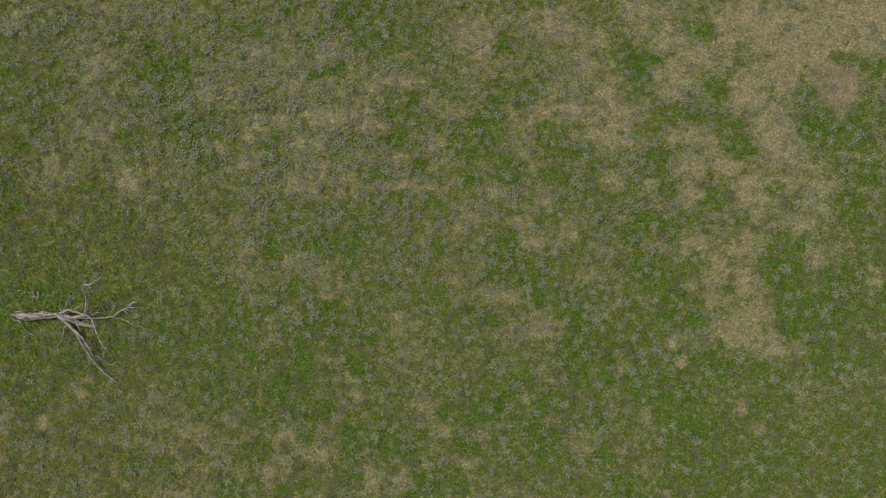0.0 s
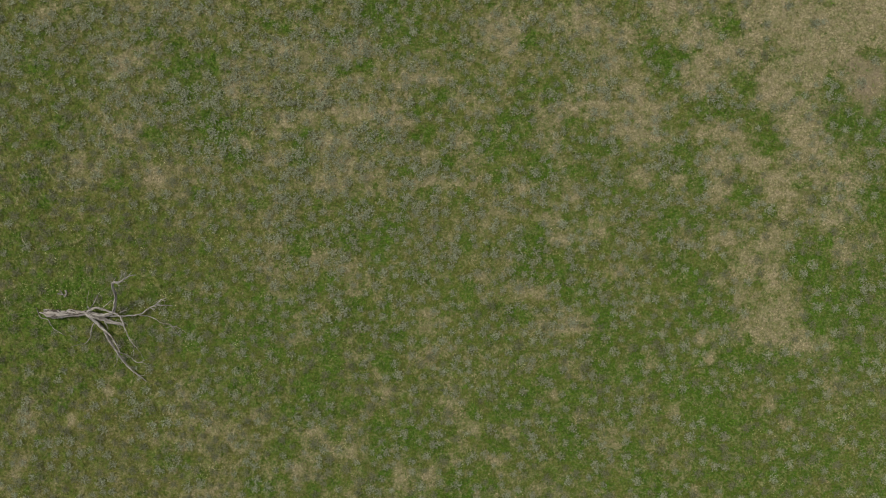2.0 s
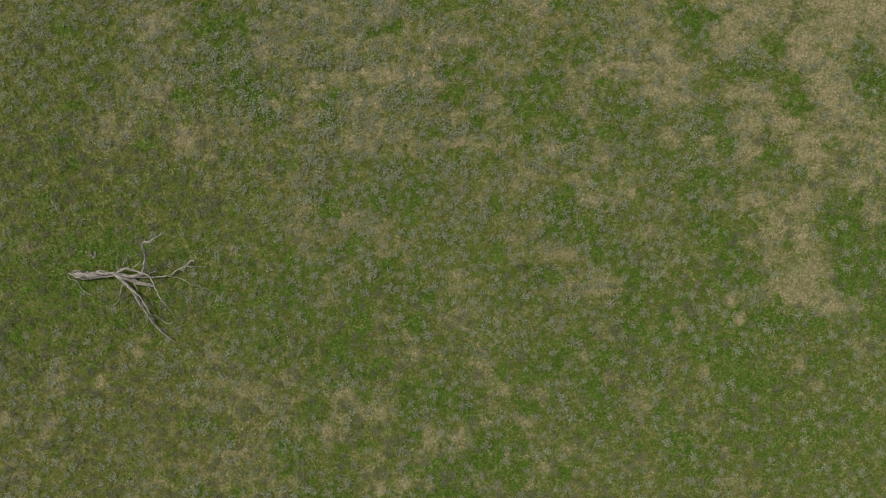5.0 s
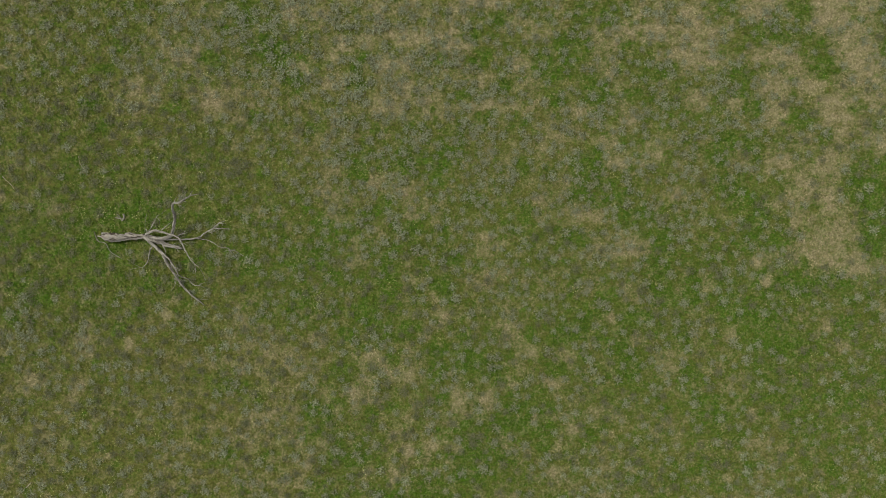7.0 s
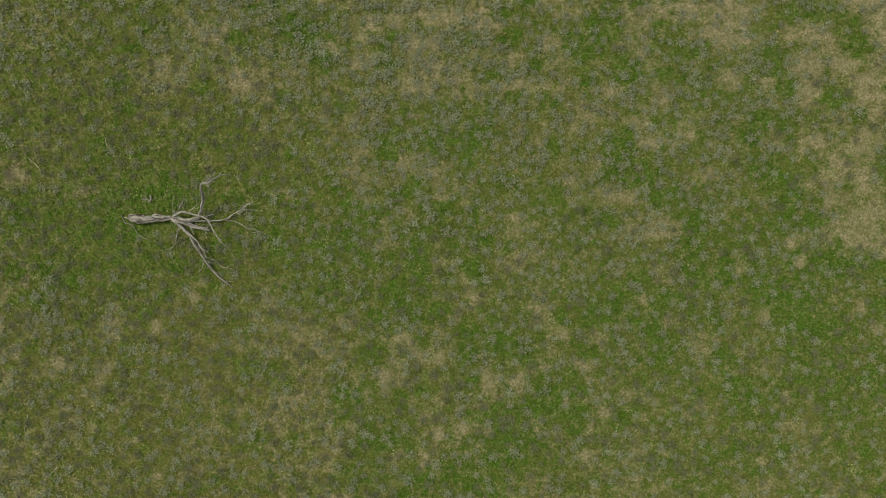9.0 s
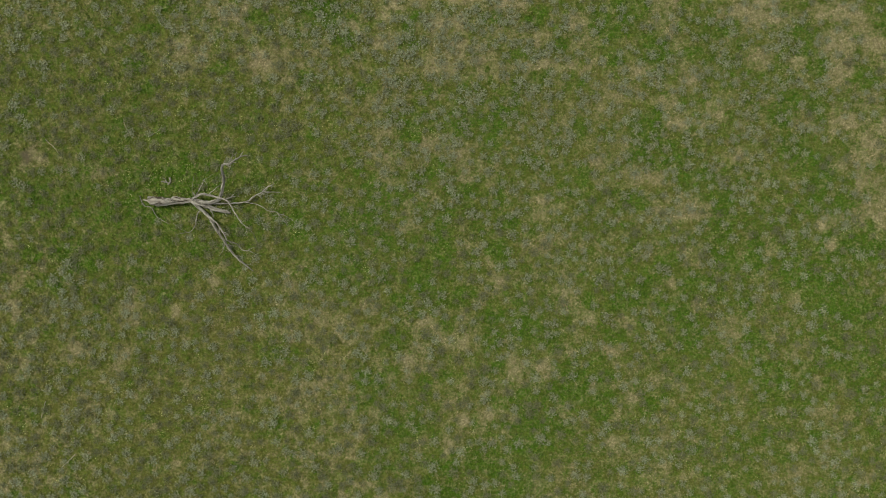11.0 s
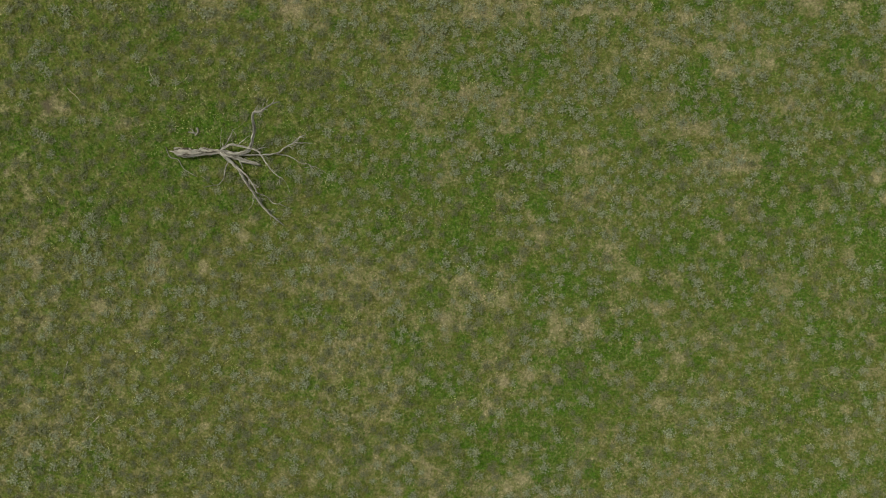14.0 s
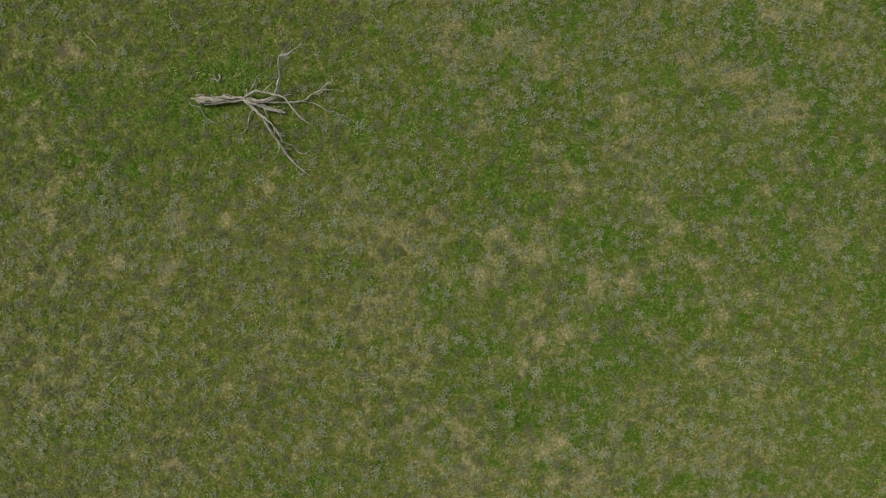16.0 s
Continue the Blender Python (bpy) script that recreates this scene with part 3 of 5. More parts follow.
def mixed(n, l, factor, one, two, how="MIX"):
    """A colour mix; factor, one and two are sockets or values."""
    node = n.new("ShaderNodeMix")
    node.data_type, node.blend_type = "RGBA", how
    for socket, value in ((node.inputs[0], factor), (node.inputs[6], one), (node.inputs[7], two)):
        if isinstance(value, bpy.types.NodeSocket):
            l.new(value, socket)
        else:
            socket.default_value = value if isinstance(value, float) else (*value, 1.0)
    return node.outputs[2]


def grain(n, l, scale, detail=3.0, low=0.35, high=0.65, stretch=None, place=None):
    """Noise in object space (or at a given place), sharpened to 0..1 between low and high."""
    source = place or n.new("ShaderNodeTexCoord").outputs["Object"]
    if stretch:
        mapping = n.new("ShaderNodeMapping")
        mapping.inputs["Scale"].default_value = stretch
        l.new(source, mapping.inputs["Vector"])
        source = mapping.outputs["Vector"]
    tex = n.new("ShaderNodeTexNoise")
    tex.inputs["Scale"].default_value, tex.inputs["Detail"].default_value = scale, detail
    l.new(source, tex.inputs["Vector"])
    ramp = n.new("ShaderNodeMapRange")
    ramp.inputs["From Min"].default_value, ramp.inputs["From Max"].default_value = low, high
    l.new(tex.outputs["Fac"], ramp.inputs["Value"])
    return ramp.outputs["Result"]


def bumpy(n, l, shader, height, strength, distance):
    bump = n.new("ShaderNodeBump")
    bump.inputs["Strength"].default_value, bump.inputs["Distance"].default_value = strength, distance
    l.new(height, bump.inputs["Height"])
    l.new(bump.outputs["Normal"], shader.inputs["Normal"])


def named(n, name):
    node = n.new("ShaderNodeAttribute")
    node.attribute_name = name
    return node.outputs["Fac"]


OLIVE, STRAW, GREEN, SOIL = (0.141, 0.150, 0.028), (0.412, 0.346, 0.216), (0.068, 0.152, 0.003), (0.16, 0.12, 0.065)


def feathered(n, l, value, scale, amount):
    """A value broken up by fine noise, so that patches fray at their edges and are mottled within."""
    tex = n.new("ShaderNodeTexNoise")
    tex.inputs["Scale"].default_value, tex.inputs["Detail"].default_value, tex.inputs["Roughness"].default_value = scale, 5.0, 0.62
    l.new(n.new("ShaderNodeNewGeometry").outputs["Position"], tex.inputs["Vector"])
    ramp = n.new("ShaderNodeMapRange")
    ramp.inputs["From Min"].default_value, ramp.inputs["From Max"].default_value = 0.3, 0.7
    ramp.inputs["To Min"].default_value, ramp.inputs["To Max"].default_value = -amount, amount
    l.new(tex.outputs["Fac"], ramp.inputs["Value"])
    total = n.new("ShaderNodeMath")
    total.operation, total.use_clamp = "ADD", True
    l.new(value, total.inputs[0])
    l.new(ramp.outputs["Result"], total.inputs[1])
    return total.outputs[0]


def paddock_colour(n, l):
    c = mixed(n, l, feathered(n, l, named(n, "lush"), 0.95, 0.50), OLIVE, GREEN)
    dry = feathered(n, l, feathered(n, l, named(n, "dry"), 0.85, 0.42), 3.2, 0.32)
    return mixed(n, l, dry, c, STRAW)


def ground_material():
    m, n, l, shader = material("grazed_turf", 0.95)
    c = paddock_colour(n, l)
    c = mixed(n, l, grain(n, l, 3.2, 5.0, 0.40, 0.66), mixed(n, l, 1.0, c, (0.66, 0.68, 0.66), "MULTIPLY"), c)
    c = mixed(n, l, grain(n, l, 2.4, 4.0, 0.55, 0.9), c, SOIL)
    tufts = grain(n, l, 1.6, 4.0, 0.50, 0.68)
    thin = n.new("ShaderNodeMath")
    thin.operation = "MULTIPLY"
    thin.inputs[1].default_value = 0.45
    l.new(tufts, thin.inputs[0])
    c = mixed(n, l, thin.outputs[0], c, OLIVE)
    c = mixed(n, l, grain(n, l, 9.0, 4.0, 0.45, 0.9), c, (0.06, 0.062, 0.028))
    wide = mixed(n, l, grain(n, l, 0.35, 6.0, 0.4, 0.65), GREEN, OLIVE)
    wide = mixed(n, l, grain(n, l, 0.12, 6.0, 0.45, 0.7), wide, STRAW)
    c = mixed(n, l, named(n, "outer"), c, wide)
    bare = mixed(n, l, grain(n, l, 5.0), (0.062, 0.049, 0.038), (0.105, 0.080, 0.056))
    c = mixed(n, l, named(n, "bare"), c, bare)
    dust = mixed(n, l, grain(n, l, 3.0, 5.0), (0.15, 0.117, 0.080), (0.28, 0.220, 0.155))
    c = mixed(n, l, named(n, "worn"), c, dust)
    l.new(c, shader.inputs["Base Color"])
    bumpy(n, l, shader, grain(n, l, 14.0, 5.0, 0.2, 0.8), 0.8, 0.05)
    return m


def leaf_material(name, colour=None, dark=0.55, light=1.35, hue=(1.0, 1.0, 1.0), gloss=0.6, drift=(1.0, 0.96, 0.9)):
    """Blades and leaves: each leaf has its own shade."""
    m, n, l, shader = material(name, gloss)
    island = n.new("ShaderNodeNewGeometry").outputs["Random Per Island"]
    c = colour if colour else paddock_colour(n, l)
    shade = n.new("ShaderNodeMapRange")
    shade.inputs["To Min"].default_value, shade.inputs["To Max"].default_value = dark, light
    l.new(island, shade.inputs["Value"])
    both = n.new("ShaderNodeCombineColor")
    for k, name_in in enumerate(("Red", "Green", "Blue")):
        part_in = n.new("ShaderNodeMath")
        part_in.operation = "MULTIPLY"
        part_in.inputs[1].default_value = hue[k]
        l.new(shade.outputs["Result"], part_in.inputs[0])
        l.new(part_in.outputs[0], both.inputs[name_in])
    c = mixed(n, l, 1.0, c, both.outputs["Color"], "MULTIPLY")
    place = n.new("ShaderNodeNewGeometry").outputs["Position"]
    c = mixed(n, l, grain(n, l, 0.9, 3.0, 0.3, 0.8, None, place), c, mixed(n, l, 1.0, c, (0.72, 0.74, 0.75), "MULTIPLY"))
    c = mixed(n, l, grain(n, l, 0.16, 3.0, 0.35, 0.75, None, place), c, mixed(n, l, 1.0, c, drift, "MULTIPLY"))
    l.new(c, shader.inputs["Base Color"])
    shader.inputs["Specular IOR Level"].default_value = 0.25
    return m


def wood_material(name, pale, dark, crack=0.0, fine=1.0):
    """Weathered wood whose streaks and cracks run along the piece."""
    m, n, l, shader = material(name, 0.85)
    node = n.new("ShaderNodeAttribute")
    node.attribute_name = "along_grain"
    lie = node.outputs["Vector"]
    c = mixed(n, l, grain(n, l, 5.0 * fine, 5.0, 0.36, 0.64, None, lie), dark, pale)
    c = mixed(n, l, grain(n, l, 1.1, 4.0, 0.42, 0.75), c, (0.28, 0.268, 0.25))
    c = mixed(n, l, grain(n, l, 24.0, 4.0, 0.55, 0.8), c, (0.11, 0.088, 0.064))
    cracks = grain(n, l, 7.0 * fine, 3.0, 0.38, 0.47, None, lie)
    c = mixed(n, l, cracks, mixed(n, l, crack, c, (0.055, 0.043, 0.033)), c)
    l.new(c, shader.inputs["Base Color"])
    bumpy(n, l, shader, cracks, 0.9, 0.06)
    return m


TURF = ground_material()
GRASS = leaf_material("grass_blades", dark=0.62, light=1.36)
WEED_LEAF = leaf_material("grey_green_leaves", (0.278, 0.304, 0.200), 0.55, 1.4, gloss=0.8, drift=(0.86, 0.81, 0.77))
DULL_LEAF = leaf_material("dull_green_leaves", (0.176, 0.184, 0.104), 0.55, 1.4, gloss=0.8, drift=(0.92, 0.90, 0.85))
# stem colour, also the dark tone that imitates shade inside the bushes
STEM_AND_SHADE = leaf_material("stems_and_inner_shade", (0.088, 0.090, 0.046), 0.6, 1.5, gloss=0.8)
PETAL = leaf_material("pale_yellow_petals", (0.62, 0.64, 0.32), 0.75, 1.2)
TRUNK_WOOD = wood_material("weathered_trunk_wood", (0.43, 0.388, 0.350), (0.165, 0.142, 0.122), 1.0, 0.7)
LIMB_WOOD = wood_material("bleached_limb_wood", (0.44, 0.408, 0.372), (0.19, 0.170, 0.150), 0.5)
PALE_WOOD = wood_material("pale_stick_wood", (0.56, 0.50, 0.36), (0.38, 0.33, 0.23))


# ---- mesh helpers ----
def fast_mesh(name, verts, corners, faces_of, floats=None, mat=None):
    """A mesh from arrays: verts (n, 3), corner indices, corners per face; floats: named values per vertex."""
    me = bpy.data.meshes.new(name)
    me.vertices.add(len(verts))
    me.vertices.foreach_set("co", np.asarray(verts, np.float32).ravel())
    count = len(corners) // faces_of
    me.loops.add(len(corners))
    me.loops.foreach_set("vertex_index", np.asarray(corners, np.int32))
    me.polygons.add(count)
    me.polygons.foreach_set("loop_start", np.arange(count, dtype=np.int32) * faces_of)
    for key, values in (floats or {}).items():
        me.attributes.new(key, "FLOAT", "POINT").data.foreach_set("value", np.asarray(values, np.float32))
    me.update(calc_edges=True)
    me.validate()
    if mat:
        me.materials.append(mat)
    return me


def part(name, me, parent, label=""):
    ob = new(name, me)
    ob.parent = parent
    return tagged(ob, label)


def limb_mesh(name, path, mat, sides=8, ridge=0.12, jagged=0.0, seed=0, step=0.35, wobble=0.35, waves=(3, 5, 8)):
    """A tapered, knotty piece of wood along path (x, y, z, radius), with long ridges; jagged: splintered first end."""
    r = random.Random(seed)
    pts = [Vector(p[:3]) for p in path]
    rad = [p[3] for p in path]
    line, radii = [], []
    for i in range(len(pts) - 1):
        before, after = pts[max(i - 1, 0)], pts[min(i + 2, len(pts) - 1)]
        n = max(2, int((pts[i + 1] - pts[i]).length / step))
        for k in range(n):
            t = k / n
            m0, m1 = (pts[i + 1] - before) * 0.5, (after - pts[i]) * 0.5
            h = 2 * t ** 3 - 3 * t * t + 1
            p = pts[i] * h + m0 * (t ** 3 - 2 * t * t + t) + pts[i + 1] * (1 - h) + m1 * (t ** 3 - t * t)
            w = rad[i] * (1 - t) + rad[i + 1] * t
            wob = max(wobble * w, 0.035) if wobble > 0.15 else wobble * w
            line.append(p + Vector((r.uniform(-wob, wob), r.uniform(-wob, wob), r.uniform(-wob, wob) * 0.5)))
            radii.append(w * r.uniform(0.9, 1.12))
    line.append(pts[-1])
    radii.append(rad[-1] * 0.5)
    bm = bmesh.new()
    rings, lie, run = [], [], 0.0
    phase = [r.uniform(0, 6.28) for _ in range(3)]
    for i, (p, w) in enumerate(zip(line, radii)):
        d = (line[min(i + 1, len(line) - 1)] - line[max(i - 1, 0)]).normalized()
        side = d.cross(Vector((0, 0, 1)))
        side = side.normalized() if side.length > 0.05 else Vector((1, 0, 0))
        up = side.cross(d)
        ring = []
        run += (p - line[max(i - 1, 0)]).length
        for k in range(sides):
            ang = 2 * math.pi * k / sides
            lump = 1 + ridge * (math.sin(waves[0] * ang + phase[0] + 0.10 * i) + 0.8 * math.sin(waves[1] * ang + phase[1] - 0.06 * i) + 0.6 * math.sin(waves[2] * ang + phase[2]))
            q = p + (side * math.cos(ang) + up * math.sin(ang)) * w * lump
            if jagged and i == 0:
                spike = abs((k * 5 / sides * 2 + r.uniform(-0.15, 0.15)) % 2 - 1)
                q += d * (0.35 - jagged * spike * (0.55 + 0.45 * math.sin(3 * ang + phase[2])))
            ring.append(bm.verts.new(q))
            lie += [0.22 * run + seed, math.cos(ang) * w + 3.7 * seed, math.sin(ang) * w]
        rings.append(ring)
    for one, two in zip(rings, rings[1:]):
        for k in range(sides):
            bm.faces.new((one[k], one[(k + 1) % sides], two[(k + 1) % sides], two[k]))
    bm.faces.new(rings[-1])
    if jagged:
        hollow = bm.verts.new(line[0] + (line[1] - line[0]) * 0.9)
        lie += [0.22 + seed, 3.7 * seed, 0.0]
        for k in range(sides):
            bm.faces.new((rings[0][(k + 1) % sides], rings[0][k], hollow))
    else:
        bm.faces.new(rings[0][::-1])
    me = bpy.data.meshes.new(name)
    bm.to_mesh(me)
    bm.free()
    me.attributes.new("along_grain", "FLOAT_VECTOR", "POINT").data.foreach_set("vector", lie)
    me.materials.append(mat)
    if sides > 5:
        me.polygons.foreach_set("use_smooth", [True] * len(me.polygons))
    return me


# ---- ground: one sheet to the horizon, finely shaped under the flight ----
def axis(low, high, step, reach):
    inner = np.arange(low, high + step / 2, step)
    grow = step * 1.35 ** np.arange(1, 60)
    out = np.cumsum(grow)
    out = out[out < reach]
    return np.concatenate([(low - out)[::-1], inner, high + out])


BARE = [(-71.3, -1.6, 0.8), (-71.0, -2.2, 0.6)]
WORN = [(51.6, 21.3, 1.9, 2.0), (50.4, 24.2, 2.2, 1.4), (53.0, 23.2, 1.8, 1.6), (51.9, 18.9, 1.1, 1.2)]


def worn(x, y):
    """Trampled pinkish earth showing through thin grass."""
    wx, wy = x + 0.7 * cloudy(x, y, 1.6, 15), y + 0.7 * cloudy(x, y, 1.6, 16)
    out = np.zeros_like(x)
    for px, py, rx, ry in WORN:
        out = np.maximum(out, np.exp(-((wx - px) / rx) ** 2 - ((wy - py) / ry) ** 2))
    return out


def build_ground():
    xs, ys = axis(-90, 68, 0.5, 2600), axis(-64, 44, 0.5, 2600)
    gx, gy = (g.ravel() for g in np.meshgrid(xs, ys))
    d, g, _ = fields(gx, gy)
    bare = np.zeros_like(gx)
    for bx, by, br in BARE:
        bare = np.maximum(bare, np.exp(-(((gx - bx) / br) ** 2 + ((gy - by) / br) ** 2)))
    nx, ny = len(xs), len(ys)
    i, j = np.meshgrid(np.arange(nx - 1), np.arange(ny - 1))
    base = (j * nx + i).ravel()
    corners = np.stack([base, base + 1, base + nx + 1, base + nx], 1).ravel()
    me = fast_mesh("ground", np.stack([gx, gy, relief(gx, gy)], 1), corners, 4, {"dry": d, "lush": g, "bare": bare, "worn": 0.75 * worn(gx, gy), "outer": 0.8 * outside(gx, gy)}, TURF)
    me.polygons.foreach_set("use_smooth", [True] * len(me.polygons))
    return tagged(new("ground", me), "patchy green and straw-coloured grazing paddock", "ground", kind="structure")


build_ground()


# ---- grass: tufts of blades, thick where the camera sees them, thin beyond ----
def build_grass(name, label, x, y, blades, length, width):
    d, g, _ = fields(x, y)
    keep = np.ones(len(x), bool)
    for bx, by, br in BARE:
        keep &= ((x - bx) ** 2 + (y - by) ** 2) > (0.75 * br) ** 2
    keep &= rng.uniform(0, 1, len(x)) > 0.6 * worn(x, y)
    # tufts are thinned outside the stretch in the camera's view
    keep &= seen_in_flight(x, y) | (rng.uniform(0, 1, len(x)) < (0.4 if length < 0.4 else 1.0))
    x, y, d, g = x[keep], y[keep], d[keep], g[keep]
    n = len(x)
    z = relief(x, y)
    tone = rng.normal(0, 0.15, n) + (0.18 + 0.25 * d) * cloudy(x, y, 0.9, 101, 2)
    d, g = np.clip(d + tone, 0, 1), np.clip(g - tone + rng.normal(0, 0.06, n), 0, 1)
    size = np.repeat(rng.uniform(0.65, 1.3, n) * (0.85 + 0.3 * g), blades)
    X, Y, Zb = (np.repeat(v, blades) for v in (x, y, z))
    ang = rng.uniform(0, 2 * math.pi, n * blades)
    reach = length * size * rng.uniform(0.5, 1.2, n * blades)
    rise = length * size * rng.uniform(0.3, 0.9, n * blades)
    wide = width * size * rng.uniform(0.6, 1.3, n * blades)
    c, s = np.cos(ang), np.sin(ang)
    back = 0.12 * reach
    v = np.empty((n * blades, 3, 3))
    v[:, 0] = np.stack([X - back * c - wide * s, Y - back * s + wide * c, Zb - 0.01 + 0.25 * rise], 1)
    v[:, 1] = np.stack([X - back * c + wide * s, Y - back * s - wide * c, Zb - 0.01], 1)
    v[:, 2] = np.stack([X + reach * c, Y + reach * s, Zb + rise], 1)
    me = fast_mesh(name, v.reshape(-1, 3), np.arange(n * blades * 3), 3,
                   {"dry": np.repeat(d, blades * 3), "lush": np.repeat(g, blades * 3)}, GRASS)
    return tagged(new(name, me), label, "grass", kind="stuff")


def ring_places(n, reach):
    x, y = rng.uniform(-90 - reach, 68 + reach, n), rng.uniform(-64 - reach, 44 + reach, n)
    outside = (x < -88) | (x > 66) | (y < -62) | (y > 42)
    return x[outside], y[outside]


build_grass("grass", "short green grass with dry straw-coloured patches", rng.uniform(-88, 66, 240000), rng.uniform(-62, 42, 240000), 4, 0.25, 0.038)
far_x, far_y = ring_places(22000, 150)
build_grass("outer_grass", "thin green and dry grass of the outer paddock", far_x, far_y, 4, 0.6, 0.09)


# ---- weeds: grey-green ragged bushes ----
def bush_arrays(seed, arms=9, sprigs=5, leaves=8, inner_shade=24):
    """A round ragged bush of about 1 m half width, its small leaves in sprigs on bent arms over low dark ones that
    imitate inner shade: triangles of fresh leaves, stalks, shade leaves.
    """
    r = np.random.default_rng(seed)
    fresh, tris, under_shade = [], [], []
    for k in range(arms):
        ang = 2 * math.pi * (k + r.uniform(-0.4, 0.4)) / arms
        out = r.uniform(0.55, 0.98)
        high = r.uniform(0.26, 0.46) * (1.3 - 0.5 * out)
        bend = r.normal(0, 0.5)
        tip = np.array([out * math.cos(ang), out * math.sin(ang), high])
        elbow = np.array([0.5 * out * math.cos(ang + bend), 0.5 * out * math.sin(ang + bend), 1.1 * high])
        side = np.array([-math.sin(ang), math.cos(ang), 0.0])
        tris += [0.1 * tip - 0.02 * side, 0.1 * tip + 0.02 * side, elbow, elbow - 0.012 * side, elbow + 0.012 * side, tip]
        for j in range(sprigs):
            t = (j + r.uniform(0.4, 1.3)) / (sprigs + 0.2)
            spine = 2 * t * (1 - t) * elbow + t * t * tip
            centre = spine + side * r.uniform(-0.34, 0.34) * (0.35 + t) + (0, 0, r.uniform(-0.12, 0.08))
            centre[2] = max(centre[2], 0.06)
            for q in range(leaves):
                a = 2 * math.pi * (q + r.uniform(-0.4, 0.4)) / leaves
                o = np.array([math.cos(a), math.sin(a), r.uniform(0.0, 1.2)])
                o /= np.linalg.norm(o)
                s = np.array([-math.sin(a), math.cos(a), r.uniform(-0.5, 0.5)])
                long, wide = r.uniform(0.10, 0.21), r.uniform(0.030, 0.052)
                fresh += [centre + o * long * 0.3 - s * wide, centre + o * long * 0.3 + s * wide, centre + o * long]
    # dark leaves near the ground stand in for shade between the arms
    for k in range(inner_shade):
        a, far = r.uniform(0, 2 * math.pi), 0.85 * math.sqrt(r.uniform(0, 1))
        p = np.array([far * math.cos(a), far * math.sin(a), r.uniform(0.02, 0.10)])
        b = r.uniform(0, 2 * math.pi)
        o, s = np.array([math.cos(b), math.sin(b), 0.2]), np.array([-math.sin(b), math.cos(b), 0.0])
        under_shade += [p - s * 0.07, p + s * 0.07, p + o * r.uniform(0.18, 0.34)]
    return np.array(fresh), np.array(tris), np.array(under_shade)


BUSHES = [bush_arrays(100 + k, arms=9 + k % 4) for k in range(11)]
LOW_WEEDS = [bush_arrays(300 + k, arms=8 + k % 3, sprigs=7, leaves=6, inner_shade=10) for k in range(14)]
BUSH_MESHES = [[fast_mesh(name, v, np.arange(len(v)), 3, None, mat) for name, v, mat in zip(("foliage", "stalk", "shade_leaves"), arrays, (WEED_LEAF, STEM_AND_SHADE, STEM_AND_SHADE))] for arrays in BUSHES]

# x, y and half width in metres
WEEDS_NORTH_WEST = [
    (-54.6, 29.2, 0.8), (-49.5, 28.1, 0.8), (-52.8, 25.5, 0.9), (-52.8, 20.3, 0.8), (-45.4, 23.3, 0.8), (-33.6, 20.0, 0.9),
    (-49.1, 17.8, 0.6), (-41.3, 30.3, 0.9), (-31.4, 30.7, 0.8), (-28.0, 27.4, 0.9), (-25.5, 28.1, 0.8), (-23.2, 24.1, 0.9),
    (-30.6, 24.1, 0.8), (-38.4, 14.1, 0.9), (-34.3, 13.7, 0.9), (-32.5, 13.0, 0.8), (-35.1, 17.0, 0.6), (-37.3, 21.1, 0.9),
    (-26.6, 30.7, 0.6), (-35.8, 29.2, 0.7), (-50.9, 14.4, 0.8), (-46.1, 32.1, 0.7), (-40.2, 17.8, 0.8), (-21.0, 31.4, 0.7),
    (-48.3, 24.0, 0.7), (-29.1, 18.2, 0.8), (-24.7, 21.1, 0.8),
]
WEEDS_NORTH = [
    (-11.8, 32.2, 0.9), (-15.1, 31.4, 0.9), (-6.3, 24.8, 0.9), (-7.0, 31.8, 0.8), (-8.5, 21.9, 0.8), (-0.4, 32.2, 0.8),
    (-0.4, 22.3, 0.6), (3.7, 22.3, 0.5), (15.1, 24.5, 0.6), (17.7, 21.5, 0.8), (17.3, 25.6, 0.7), (-13.7, 27.4, 0.8),
    (-10.7, 29.2, 0.6), (-2.6, 30.7, 0.7),
]
WEEDS_EAST = [
    (32.8, 21.9, 0.8), (26.2, 23.4, 0.6), (23.2, 24.9, 0.6), (24.8, -12.8, 0.9), (27.7, -12.0, 0.9), (49.5, -7.2, 0.9),
    (48.4, -10.5, 0.9), (51.3, -4.6, 0.9), (52.8, -8.6, 1.0), (55.7, -6.1, 0.6), (50.6, -11.2, 0.9), (56.5, -11.2, 0.8),
    (54.2, 16.1, 0.9), (52.0, 11.6, 0.9), (55.7, 16.4, 0.8), (50.9, 22.3, 0.9), (53.6, -12.0, 0.8), (55.7, 6.5, 0.8),
]
WEEDS_TREE = [
    (-63.1, -13.3, 0.7), (-75.9, -18.1, 0.6), (-74.6, -20.8, 0.7), (-68.7, -21.4, 0.8), (-66.1, -21.8, 0.7), (-66.1, -23.4, 0.6),
    (-77.2, -13.2, 0.5), (-68.6, -10.6, 0.8), (-44.7, -18.0, 0.7), (-62.6, 2.8, 0.5), (-33.1, -5.2, 0.6), (-34.5, -10.4, 0.8),
    (-37.8, -18.3, 0.6), (-33.8, -15.1, 0.5), (-27.9, -21.7, 0.6), (-66.0, -13.2, 0.5), (-72.7, -24.7, 0.6), (-39.1, -10.1, 0.7),
    (-70.1, -38.5, 0.6), (-75.3, -31.3, 0.7), (-64.9, -35.3, 0.6),
]
